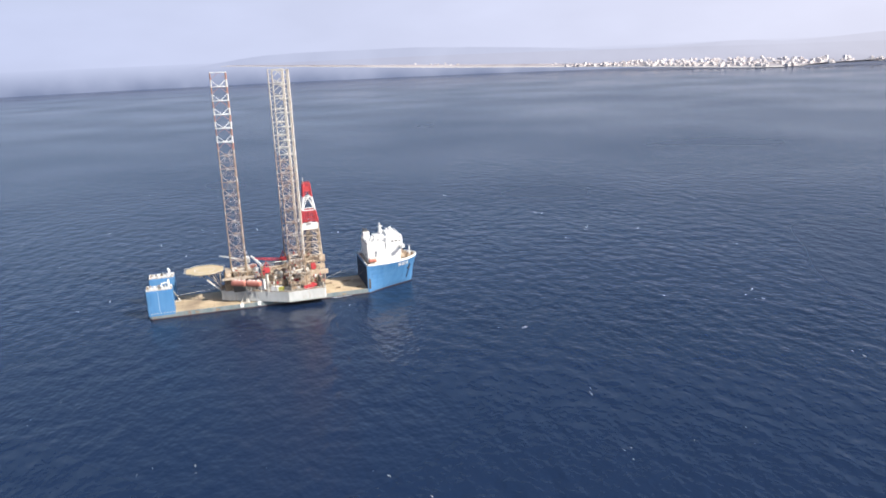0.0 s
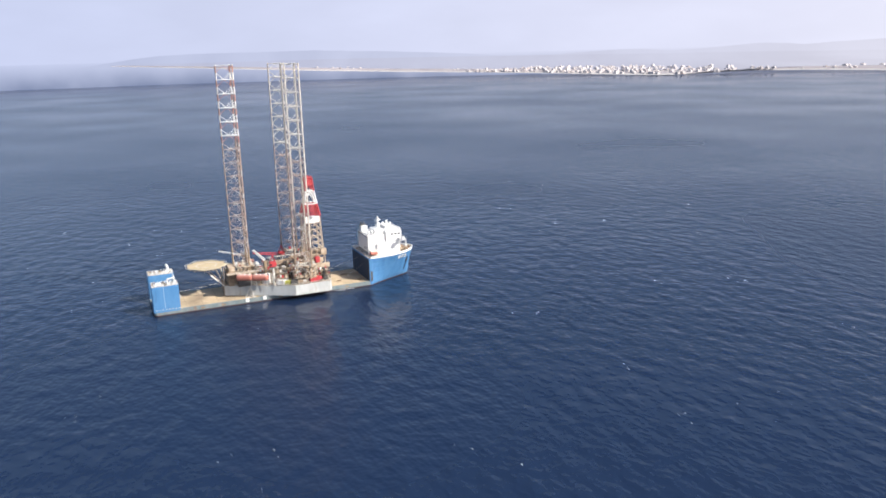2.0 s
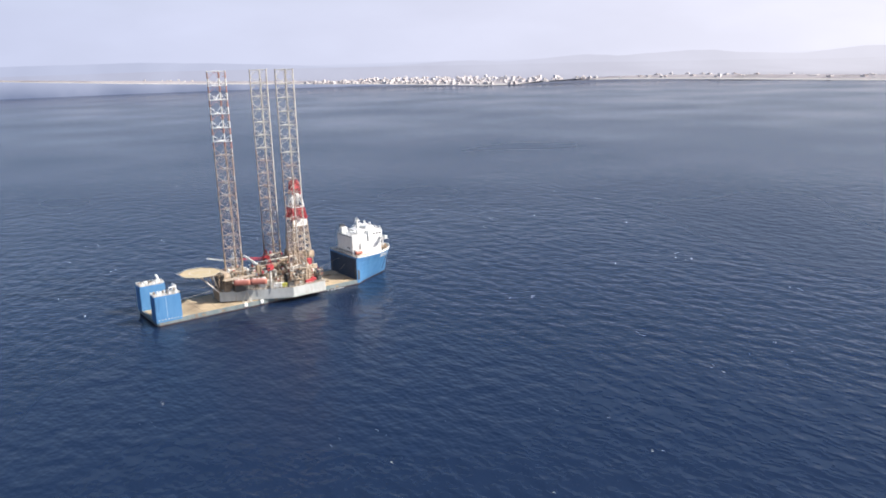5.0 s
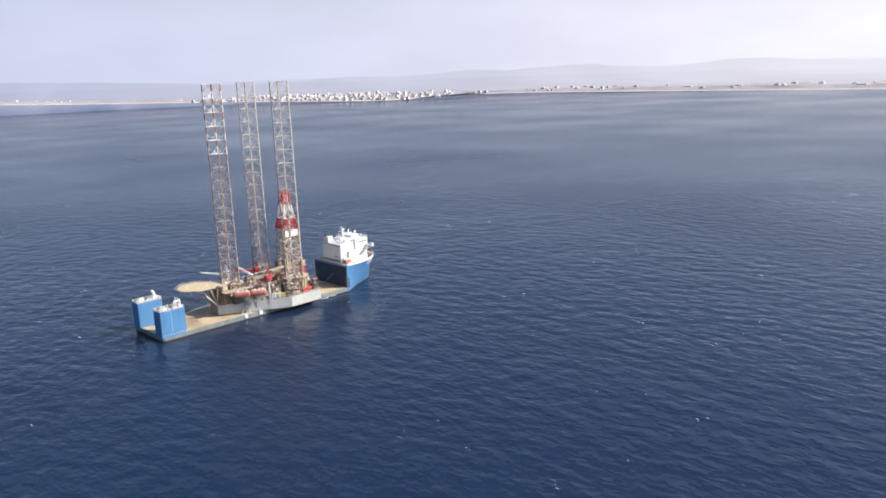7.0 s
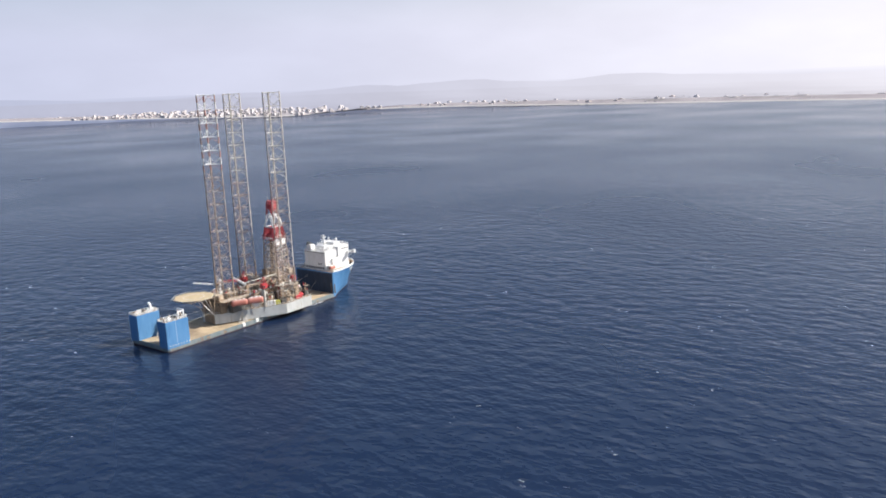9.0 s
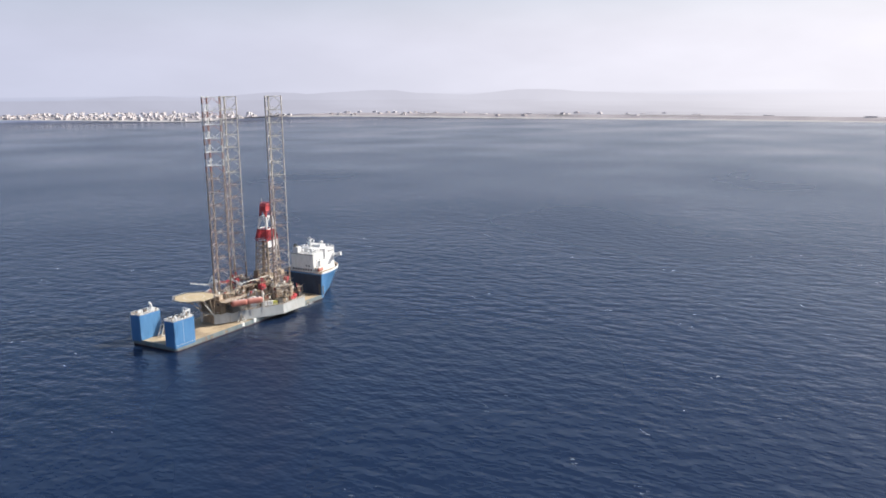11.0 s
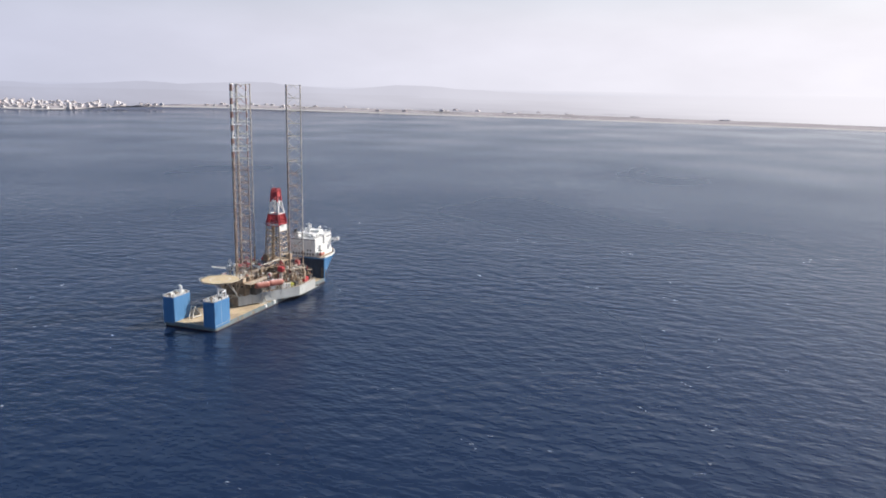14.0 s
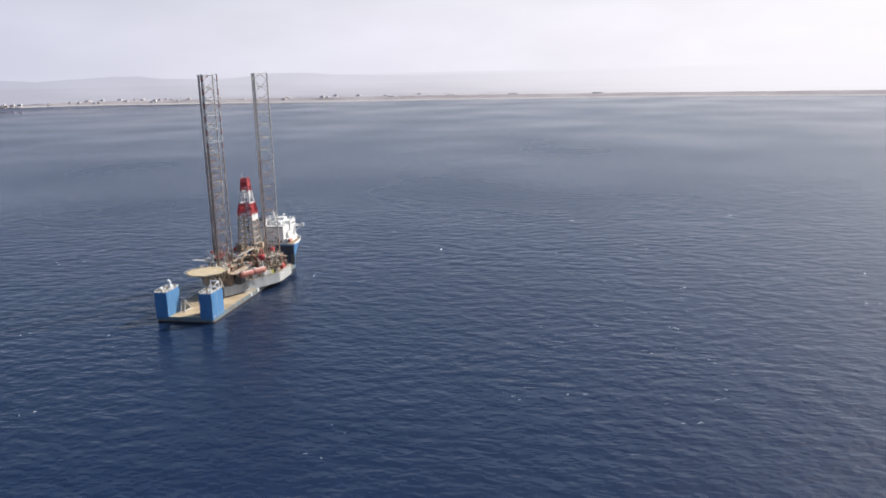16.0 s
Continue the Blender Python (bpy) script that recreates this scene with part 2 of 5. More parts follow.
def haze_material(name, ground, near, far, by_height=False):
    """Distance sunk in haze painted as emission: the ground's dark colour shows through the glowing air by a share that
    falls from near to far.
    """
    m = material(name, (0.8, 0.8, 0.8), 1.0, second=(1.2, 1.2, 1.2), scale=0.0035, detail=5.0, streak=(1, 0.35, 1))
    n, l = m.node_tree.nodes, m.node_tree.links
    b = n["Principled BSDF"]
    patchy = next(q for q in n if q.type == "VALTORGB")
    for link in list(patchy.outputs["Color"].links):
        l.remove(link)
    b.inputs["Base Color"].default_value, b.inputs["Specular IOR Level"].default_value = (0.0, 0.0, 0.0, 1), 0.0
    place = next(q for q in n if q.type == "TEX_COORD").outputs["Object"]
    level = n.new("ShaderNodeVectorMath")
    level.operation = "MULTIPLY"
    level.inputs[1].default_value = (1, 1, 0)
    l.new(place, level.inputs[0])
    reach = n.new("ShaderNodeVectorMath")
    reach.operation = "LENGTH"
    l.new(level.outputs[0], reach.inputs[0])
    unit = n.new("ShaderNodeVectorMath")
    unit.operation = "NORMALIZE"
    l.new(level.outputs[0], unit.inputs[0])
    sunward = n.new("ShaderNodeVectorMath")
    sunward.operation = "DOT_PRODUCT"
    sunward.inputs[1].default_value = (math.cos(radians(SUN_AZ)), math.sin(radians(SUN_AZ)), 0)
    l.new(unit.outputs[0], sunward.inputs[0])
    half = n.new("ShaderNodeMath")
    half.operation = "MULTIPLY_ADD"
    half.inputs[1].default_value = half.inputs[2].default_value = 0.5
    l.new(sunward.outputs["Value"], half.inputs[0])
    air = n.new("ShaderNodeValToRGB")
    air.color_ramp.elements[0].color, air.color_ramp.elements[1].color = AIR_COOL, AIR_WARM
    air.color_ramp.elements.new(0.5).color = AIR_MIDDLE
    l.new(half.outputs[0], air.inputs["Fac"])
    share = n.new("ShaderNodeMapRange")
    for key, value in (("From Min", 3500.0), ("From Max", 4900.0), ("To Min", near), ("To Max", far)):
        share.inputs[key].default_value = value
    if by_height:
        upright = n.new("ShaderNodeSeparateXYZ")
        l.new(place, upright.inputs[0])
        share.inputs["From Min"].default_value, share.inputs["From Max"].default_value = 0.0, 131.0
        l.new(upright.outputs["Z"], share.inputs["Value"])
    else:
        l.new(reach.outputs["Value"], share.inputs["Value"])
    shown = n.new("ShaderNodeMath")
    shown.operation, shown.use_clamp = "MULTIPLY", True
    # the painted air glow is strongest towards the sun and covers the ground colour there
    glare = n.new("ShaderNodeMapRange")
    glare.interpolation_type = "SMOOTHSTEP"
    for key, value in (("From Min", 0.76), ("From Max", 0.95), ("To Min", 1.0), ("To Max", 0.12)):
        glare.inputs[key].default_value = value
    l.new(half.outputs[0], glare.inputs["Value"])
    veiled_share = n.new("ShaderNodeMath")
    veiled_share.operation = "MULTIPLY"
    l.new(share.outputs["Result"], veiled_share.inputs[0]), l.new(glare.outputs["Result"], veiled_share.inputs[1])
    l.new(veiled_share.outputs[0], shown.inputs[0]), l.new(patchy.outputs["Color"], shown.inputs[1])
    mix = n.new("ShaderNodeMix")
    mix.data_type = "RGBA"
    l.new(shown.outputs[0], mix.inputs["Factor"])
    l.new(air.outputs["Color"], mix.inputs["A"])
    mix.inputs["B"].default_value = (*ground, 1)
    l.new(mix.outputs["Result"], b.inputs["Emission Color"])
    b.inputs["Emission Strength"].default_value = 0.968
    return m


# far surfaces whose own glow carries the haze
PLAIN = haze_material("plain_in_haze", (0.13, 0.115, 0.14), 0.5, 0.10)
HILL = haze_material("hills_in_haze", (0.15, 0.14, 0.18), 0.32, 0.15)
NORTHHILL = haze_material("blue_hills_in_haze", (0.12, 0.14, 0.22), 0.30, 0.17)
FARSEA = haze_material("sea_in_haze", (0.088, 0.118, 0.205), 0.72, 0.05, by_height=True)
for flat in (LAND, BEACH):
    flat.node_tree.nodes["Principled BSDF"].inputs["Specular IOR Level"].default_value = 0.0
TOWNWHITE = material("white_town_render", (0.70, 0.65, 0.645), 0.9, second=(0.58, 0.54, 0.53), scale=0.05)
RUSTRED = material("faded_red_paint", (0.32, 0.13, 0.12), 0.6, second=(0.40, 0.22, 0.19), scale=0.4)
# town window glass, its colour paled to imitate distance haze
HAZEGLASS = material("window_glass_in_haze", (0.56, 0.54, 0.55), 0.5)
# foliage painted mauve-grey, with the haze in its base colour
LEAF = material("foliage_in_haze", (0.43, 0.41, 0.44), 0.9, second=(0.48, 0.46, 0.48), scale=0.05)
TOWNTAN = material("sand_town_render", (0.62, 0.54, 0.52), 0.9, second=(0.50, 0.44, 0.43), scale=0.05)


# ---- building blocks ----
def part(name, bm, mat, parent, label="", smooth=False):
    """One mesh object under a thing or a part; its vertices are given in world metres."""
    me = bpy.data.meshes.new(name)
    bmesh.ops.recalc_face_normals(bm, faces=bm.faces)
    bm.to_mesh(me)
    bm.free()
    me.materials.append(mat)
    if smooth:
        me.polygons.foreach_set("use_smooth", [True] * len(me.polygons))
    ob = new(name, me)
    if parent:
        ob.parent = parent
        if not parent.parent:
            ob.matrix_parent_inverse = Matrix.Translation(-parent.location)
    if label:
        ob["label"] = label
    return ob


def thing(name, at, label, category, group=""):
    ob = new(name)
    ob.location = at
    ob.empty_display_size = 2.0
    return tagged(ob, label, category, group)


def structure(name, bm, mat, label, category, smooth=False, kind="structure"):
    ob = part(name, bm, mat, None, smooth=smooth)
    return tagged(ob, label, category, kind=kind)


def box(bm, x0, x1, y0, y1, z0, z1, bevel=0.0):
    v = [bm.verts.new((x, y, z)) for z in (z0, z1) for y in (y0, y1) for x in (x0, x1)]
    for f in ((0, 2, 3, 1), (4, 5, 7, 6), (0, 1, 5, 4), (2, 6, 7, 3), (0, 4, 6, 2), (1, 3, 7, 5)):
        bm.faces.new([v[i] for i in f])
    if bevel:
        edges = {e for q in v for e in q.link_edges}
        bmesh.ops.bevel(bm, geom=list(edges), offset=bevel, segments=2, affect="EDGES")
    return bm


def prism(bm, poly, z0, z1):
    lo, hi = [bm.verts.new((x, y, z0)) for x, y in poly], [bm.verts.new((x, y, z1)) for x, y in poly]
    k = len(poly)
    bm.faces.new(lo[::-1]), bm.faces.new(hi)
    for i in range(k):
        bm.faces.new((lo[i], lo[(i + 1) % k], hi[(i + 1) % k], hi[i]))
    return bm


def rod(bm, p, q, r, n=6, r2=None):
    """A round or square bar from p to q."""
    p, q = Vector(p), Vector(q)
    m = (q - p).to_track_quat("Z", "Y").to_matrix()
    r2 = r if r2 is None else r2
    rings = []
    for c, rad in ((p, r), (q, r2)):
        rings.append([bm.verts.new(c + m @ Vector((rad * math.cos(2 * math.pi * (i + .5) / n), rad * math.sin(2 * math.pi * (i + .5) / n), 0))) for i in range(n)])
    a, b = rings
    bm.faces.new(a[::-1]), bm.faces.new(b)
    for i in range(n):
        bm.faces.new((a[i], a[(i + 1) % n], b[(i + 1) % n], b[i]))
    return bm


def loft(bm, rings, cap=True):
    rows = [[bm.verts.new(p) for p in ring] for ring in rings]
    k = len(rows[0])
    for a, b in zip(rows, rows[1:]):
        for i in range(k):
            bm.faces.new((a[i], a[(i + 1) % k], b[(i + 1) % k], b[i]))
    if cap:
        bm.faces.new(rows[0][::-1]), bm.faces.new(rows[-1])
    return bm


def B():
    return bmesh.new()


# ---- sea, coast and hills ----
CENTRE, EYE_Z, NEAR, FAR = Vector((-175.0, -360.0)), 137.0, 3600.0, 4780.0


def far_place(x, y, z):
    """Past NEAR the distance is drawn in, so that all of it stays within FAR and keeps its height in the view."""
    d = Vector((x, y)) - CENTRE
    r = max(d.length, 1e-6)
    if r <= NEAR:
        return Vector((x, y, z)), 1.0
    k = (NEAR + (FAR - NEAR) * (1 - math.exp(-(r - NEAR) / (FAR - NEAR)))) / r
    p = CENTRE + d * k
    return Vector((p.x, p.y, EYE_Z + (z - EYE_Z) * k)), k


EDGE = FAR + 12.0      # the sheet ends here; the far sea in haze stands behind it up to the horizon
bm = B()
radii = [0] + [EDGE / 1.085 ** i for i in range(54, -1, -1)]
spokes = 160
previous = None
for r in radii:
    if r == 0:
        ring = [bm.verts.new((CENTRE.x, CENTRE.y, 0))]
    else:
        ring = [bm.verts.new((CENTRE.x + r * math.cos(2 * math.pi * i / spokes), CENTRE.y + r * math.sin(2 * math.pi * i / spokes), 0)) for i in range(spokes)]
    if previous and len(previous) == 1:
        for i in range(spokes):
            bm.faces.new((previous[0], ring[i], ring[(i + 1) % spokes]))
    elif previous:
        for i in range(spokes):
            bm.faces.new((previous[i], ring[i], ring[(i + 1) % spokes], previous[(i + 1) % spokes]))
    previous = ring
sea = structure("water", bm, SEA, "deep blue open sea with small wind waves", "sea", smooth=True)
if sea.data.polygons[0].normal.z < 0:
    sea.data.flip_normals()

# upright ring glowing in far-sea and haze colours, up to the horizon
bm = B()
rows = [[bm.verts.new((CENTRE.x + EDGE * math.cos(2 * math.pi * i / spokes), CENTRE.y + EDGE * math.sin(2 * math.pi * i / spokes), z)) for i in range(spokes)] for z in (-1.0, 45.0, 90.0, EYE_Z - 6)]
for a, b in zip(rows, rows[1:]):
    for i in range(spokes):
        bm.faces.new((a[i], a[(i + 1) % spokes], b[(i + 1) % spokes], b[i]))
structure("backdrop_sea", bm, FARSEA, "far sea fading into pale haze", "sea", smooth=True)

COAST = [(1300, 26000), (1900, 14000), (2080, 8830), (2170, 7000), (2330, 5600), (2480, 4750), (2590, 3900), (2600, 3400), (2600, 3000), (2680, 2780), (2920, 2820), (3220, 2950),
         (3450, 2800), (3580, 2500), (3520, 2050), (3470, 1600), (3440, 1200), (3410, 750), (3370, 300), (3290, -150), (3220, -550), (3100, -900), (2920, -1300), (2600, -2000), (2200, -2900), (1400, -4600)]


def smooth_line(points, times=2):
    for _ in range(times):
        out = [points[0]]
        for a, b in zip(points, points[1:]):
            out += [(a[0] * .75 + b[0] * .25, a[1] * .75 + b[1] * .25), (a[0] * .25 + b[0] * .75, a[1] * .25 + b[1] * .75)]
        points = out + [points[-1]]
    return points


def land_strip(rows, offsets):
    """A sheet inland of the coast line: rows of (inland distance, height)."""
    m = B()
    previous = None
    for i, (x, y) in enumerate(offsets):
        line = [m.verts.new(far_place(x + d * 0.97, y + d * 0.12, h * (1 if d < 60 else 1 + 0.45 * noise.noise((x * .0013 + d * .001, y * .0013, d * .0007))))[0]) for d, h in rows]
        if previous:
            for j in range(len(rows) - 1):
                m.faces.new((previous[j], previous[j + 1], line[j + 1], line[j]))
        previous = line
    return m


LINE = smooth_line(COAST)
structure("ground_beach", land_strip([(-6, -1.0), (0, 0.4), (28, 2.0), (45, 3.4)], LINE), BEACH, "pale narrow sand beach along the sea", "beach", smooth=True)
structure("ground", land_strip([(40, 3.0), (90, 5), (200, 7), (330, 8.2), (420, 8.8)], LINE), LAND, "flat coastal plain with fields, haze in its colour", "land", smooth=True)
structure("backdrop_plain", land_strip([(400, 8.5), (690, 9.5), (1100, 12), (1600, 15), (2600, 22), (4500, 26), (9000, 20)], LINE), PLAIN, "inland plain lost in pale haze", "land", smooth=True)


def ridge(name, start, end, height, seed, freq, mat):
    m = B()
    previous = None
    count = 90
    for i in range(count + 1):
        f = i / count
        x, y = start[0] + (end[0] - start[0]) * f, start[1] + (end[1] - start[1]) * f
        rise = min(1.0, f / 0.22)
        h = (height * (1 - f) ** 0.7 + 14) * rise * rise * (3 - 2 * rise) * (0.62 + 0.85 * noise.noise((f * freq, seed, 0)) + 0.26 * noise.noise((f * freq * 3, seed, 5)) + 0.1 * noise.noise((f * freq * 9, seed, 8)))
        line = [m.verts.new(far_place(x + dx, y, hh)[0]) for dx, hh in ((0, 10), (900, h * 0.6), (2200, h), (4200, 0))]
        if previous:
            for j in range(3):
                m.faces.new((previous[j], previous[j + 1], line[j + 1], line[j]))
        previous = line
    return structure(name, m, mat, "pale hills far off in the haze", "hills", smooth=True)


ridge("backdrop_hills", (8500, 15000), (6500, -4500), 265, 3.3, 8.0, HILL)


def headland(name, tip, end, height, mat):
    """A long even ridge that rises from the sea at its tip."""
    m = B()
    previous = None
    for i in range(81):
        f = i / 80
        x, y = tip[0] + (end[0] - tip[0]) * f, tip[1] + (end[1] - tip[1]) * f
        rise = min(1.0, f / 0.3)
        h = height * rise * (2 - rise) * (1.0 + 0.05 * noise.noise((f * 9, 2.2, 0)) + 0.03 * noise.noise((f * 31, 4.4, 0))) * (1 - max(0.0, f - 0.55) / 0.45) ** 0.6
        line = [m.verts.new(far_place(x + dx, y + dy, hh)[0]) for dx, dy, hh in ((0, -700, 0), (0, -300, h * 0.7), (0, 0, h), (0, 900, 0))]
        if previous:
            for j in range(3):
                m.faces.new((previous[j], previous[j + 1], line[j + 1], line[j]))
        previous = line
    return structure(name, m, mat, "long blue headland far off in the haze", "hills", smooth=True)


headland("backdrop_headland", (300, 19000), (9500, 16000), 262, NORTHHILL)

# ---- the carrying ship ----
ship = thing("heavy_lift_ship", (60, 0, 0), "blue semi-submersible heavy lift ship with a white deckhouse", "ship")
DECK_Z, TOP_Z = 2.6, 17.0


def hull_ring(z, stern, bow, half, x_cut=None):
    """The ship's outline at height z: full at the foredeck, fine at the water."""
    full = [(0.0, 1.0), (0.15, 0.995), (0.3, 0.97), (0.45, 0.91), (0.6, 0.81), (0.75, 0.65), (0.87, 0.44), (0.95, 0.24), (0.99, 0.08), (1.0, 0.0)]
    fine = (1.0, 0.82, 0.65, 0.5, 0.36, 0.23, 0.12, 0.05, 0.02, 0.0)
    k = min(1.0, max(0.0, z / 17.0)) ** 0.9
    shape = [(a, b * k + c * (1 - k)) for (a, b), c in zip(full, fine)]
    start, bow = 124, bow + (2.6 if bow > 124 else 0)
    line = [(start + (bow - start) * a, half * b) for a, b in shape]
    fore = [*[(x, -y) for x, y in line], *[(x, y) for x, y in line[-2::-1]]]
    if x_cut is None:
        pts = [(stern + 1.4, -half), *fore, (stern + 1.4, half), (stern + 0.3, half - 0.6), (stern, half - 1.8), (stern, -half + 1.8), (stern + 0.3, -half + 0.6)]
    else:
        pts = [(x_cut, -half), *fore, (x_cut, half)]
    return [(x, y, z) for x, y in pts]


part("hull", loft(B(), [hull_ring(-4, -3, 149.0, 16.7), hull_ring(0.5, -3.6, 151.2, 17.1), hull_ring(DECK_Z, -4, 152, 17.15)]), LOWBLUE, ship, "scuffed grey-blue lower hull just above the water")
part("fore_hull", loft(B(), [hull_ring(-4, 0, 149.2, 16.76, 123), hull_ring(0.5, 0, 151.3, 17.15, 123), hull_ring(DECK_Z, 0, 152.1, 17.19, 123), hull_ring(5, 0, 152.4, 17.21, 123), hull_ring(8, 0, 152.9, 17.2, 123), hull_ring(11, 0, 153.6, 17.25, 123),
     hull_ring(14, 0, 154.5, 17.35, 123), hull_ring(TOP_Z, 0, 155.6, 17.55, 123)]), BLUE, ship, "bright blue raised bow")
part("boot_stripe", loft(B(), [hull_ring(-1, -3.47, 150.75, 17.06), hull_ring(0.6, -3.7, 151.6, 17.2)], cap=False), BOOT, ship, "dark red-brown band at the waterline")
part("cargo_deck", box(B(), -2.6, 122.9, -16.4, 16.4, DECK_Z, DECK_Z + 0.12), DECK, ship, "dusty tan flat cargo deck")
# seams of the deck plating, proud by the weld
for x in range(14, 122, 9):
    part("deck_seam", box(B(), x, x + 0.16, -16.3, 16.3, DECK_Z + 0.12, DECK_Z + 0.16), BROWN, ship)
for side in (-1, 1):
    y0, y1 = sorted((side * 16.4, side * 17.1))
    part("deck_edge", box(B(), 11.8, 122.8, y0, y1, DECK_Z, DECK_Z + 0.3), LOWBLUE, ship)
    for x in (21.5, 33, 66, 107):
        y0, y1 = sorted((side * 17.05, side * 17.21))
        part("freeing_port", box(B(), x, x + 2.2, y0, y1, 1.1, 2.0), BROWN, ship, "rusty opening in the hull side")
    for x in (46.7, 56.7):
        y0, y1 = sorted((side * 16.3, side * 17.5))
        part("fender_block", box(B(), x, x + 2.0, y0, y1, 1.0, 3.1, 0.15), WHITE, ship, "white block on the deck edge")
# stern between the casings: low bulwark and mooring gear
part("stern_bulwark", box(B(), -3.9, -3.5, -9.4, 9.4, DECK_Z, DECK_Z + 0.5), LOWBLUE, ship)
m = B()
for y in (5.3, 7.7):
    rod(m, (6, y, DECK_Z), (9.5, y + 0.6, DECK_Z + 6.5), 0.35)
rod(m, (6, 5.3, DECK_Z + 0.6), (12, 3.6, DECK_Z + 0.8), 0.4), rod(m, (9.5, 5.9, 9), (13, 4.1, DECK_Z + 0.5), 0.3), rod(m, (9.5, 8.3, 9), (9.5, 5.9, 9), 0.3)
part("stern_frame", m, PALE, ship, "leaning pale steel frame beside a casing")


def rail(m, pts, z, height=1.1, gap=2.2, r=0.06):
    for a, b in zip(pts, pts[1:]):
        a, b = Vector((*a, z)), Vector((*b, z))
        count = max(1, round((b - a).length / gap))
        for i in range(count + 1):
            p = a.lerp(b, i / count)
            rod(m, p, p + Vector((0, 0, height)), r, 4)
        for h in (height, height * 0.55):
            rod(m, a + Vector((0, 0, h)), b + Vector((0, 0, h)), r, 4)
    return m


def casing(side):
    y0, y1 = sorted((side * 17.18, side * 9.7))
    body = part("stern_casing", box(B(), -3.95, 10.6, y0, y1, DECK_Z - 0.8, 16.85, 0.25), BLUE, ship, "tall blue buoyancy casing on the stern")
    rng = random.Random(5 + side)
    part("casing_roof", box(B(), -3.5, 10.1, y0 + 0.4, y1 - 0.4, 16.85, 17.0), PALE, body)
    part("railing", rail(B(), [(-3.7, y0 + 0.25), (10.3, y0 + 0.25), (10.3, y1 - 0.25), (-3.7, y1 - 0.25), (-3.7, y0 + 0.25)], 16.85, 1.2, 1.9, 0.09), WHITE, body, "white railing")
    edge = [(x, y) for x in np.arange(-3.4, 10.4, 1.85) for y in (y0 + 0.55, y1 - 0.55)] + [(x, y) for x in (-3.3, 9.9) for y in np.arange(y0 + 2, y1 - 1.5, 1.8)]
    for x, y in edge:
        h = rng.uniform(0.8, 1.7)
        part("edge_stanchion", box(B(), x - 0.22, x + 0.22, y - 0.22, y + 0.22, 16.85, 16.85 + h, 0.05), WHITE if rng.random() < 0.75 else BROWN, body)
    for i in range(7):
        x, y = -2.6 + i * 1.9 + rng.uniform(-.3, .3), rng.uniform(y0 + 1.3, y1 - 1.3)
        m = B()
        h = rng.uniform(0.9, 1.9)
        rod(m, (x, y, 16.95), (x, y, 16.95 + h), 0.35, 8)
        rod(m, (x, y, 16.95 + h), (x, y, 17.25 + h), 0.65, 8, 0.5)
        part("vent", m, WHITE if i % 3 else BROWN, body, "mushroom vent")
    for i in range(4):
        x, y = rng.uniform(-2, 9), rng.uniform(y0 + 1.5, y1 - 1.5)
        part("locker", box(B(), x, x + rng.uniform(1, 2), y - 0.6, y + 0.6, 16.95, 16.95 + rng.uniform(.8, 1.6), 0.08), (WHITE, PALE, DARK)[i % 3], body)
    m = B()
    if side < 0:      # davit frame
        for y in (y0 + 1.2, y1 - 1.4):
            rod(m, (8.6, y, 16.85), (8.6, y, 21.25), 0.48, 8)
        rod(m, (8.6, y0 + 0.9, 21.15), (8.6, y1 - 1.1, 21.15), 0.48, 8)
        rod(m, (8.6, y0 + 1.2, 20.95), (5.0, y0 + 1.2, 20.55), 0.42, 8)
        rod(m, (5.0, y0 + 1.2, 20.55), (5.0, y0 + 1.2, 16.85), 0.32, 8)
        part("davit_frame", m, WHITE, body, "white steel davit frame")
    else:             # exhaust with a bent head
        rod(m, (7.8, 13.5, 16.85), (7.8, 13.5, 20.35), 0.75, 10, 0.65), rod(m, (7.8, 13.5, 20.15), (7.2, 14.6, 21.45), 0.65, 10)
        box(m, 6.6, 9.2, 12.4, 14.6, 16.85, 18.35)
        part("exhaust", m, WHITE, body, "white exhaust with a bent head")
    # white depth scale and load marks on the outer face
    yf = side * 17.2
    y0, y1 = sorted((yf - 0.03, yf + 0.03))
    part("depth_scale", box(B(), 2.3, 2.6, y0, y1, 4.5, 16.35), SCALE, body, "thin pale depth scale")
    for i in range(8):
        part("load_mark", box(B(), -2.6 + i * 1.75, -2.0 + i * 1.75, y0, y1, 3.2, 3.7), PALE, body, "short pale mark")
    xa = -3.97
    for i in range(4):
        yy = side * (10.6 + i * 1.9)
        part("weld_strip", box(B(), xa - 0.03, xa + 0.05, yy - 0.06, yy + 0.06, 2.8, 16.45), BLUE, body)


casing(-1), casing(1)

# bow: deck, bulwark, rails, marks, anchor
part("foredeck", loft(B(), [hull_ring(TOP_Z + 0.02, 0, 154.6, 16.7, 123.4), hull_ring(TOP_Z + 0.1, 0, 154.6, 16.7, 123.4)]), BROWN, ship, "brown weathered foredeck")
m = B()
outer, inner = hull_ring(TOP_Z, 0, 155.6, 17.55, 134), hull_ring(TOP_Z, 0, 155.2, 17.2, 134)
for (ax, ay, _), (bx, by, _), (cx, cy, _), (dx, dy, _) in zip(outer[1:-2], outer[2:-1], inner[2:-1], inner[1:-2]):
    prism(m, [(ax, ay), (bx, by), (cx, cy), (dx, dy)], TOP_Z, TOP_Z + 1.25)
part("bulwark", m, WHITE, ship, "white bulwark round the bow")
part("railing", rail(B(), [(134, -17.2), (123.3, -17.2), (123.3, 17.2), (134, 17.2)], TOP_Z, 1.2, 2.0, 0.09), WHITE, ship, "white railing")
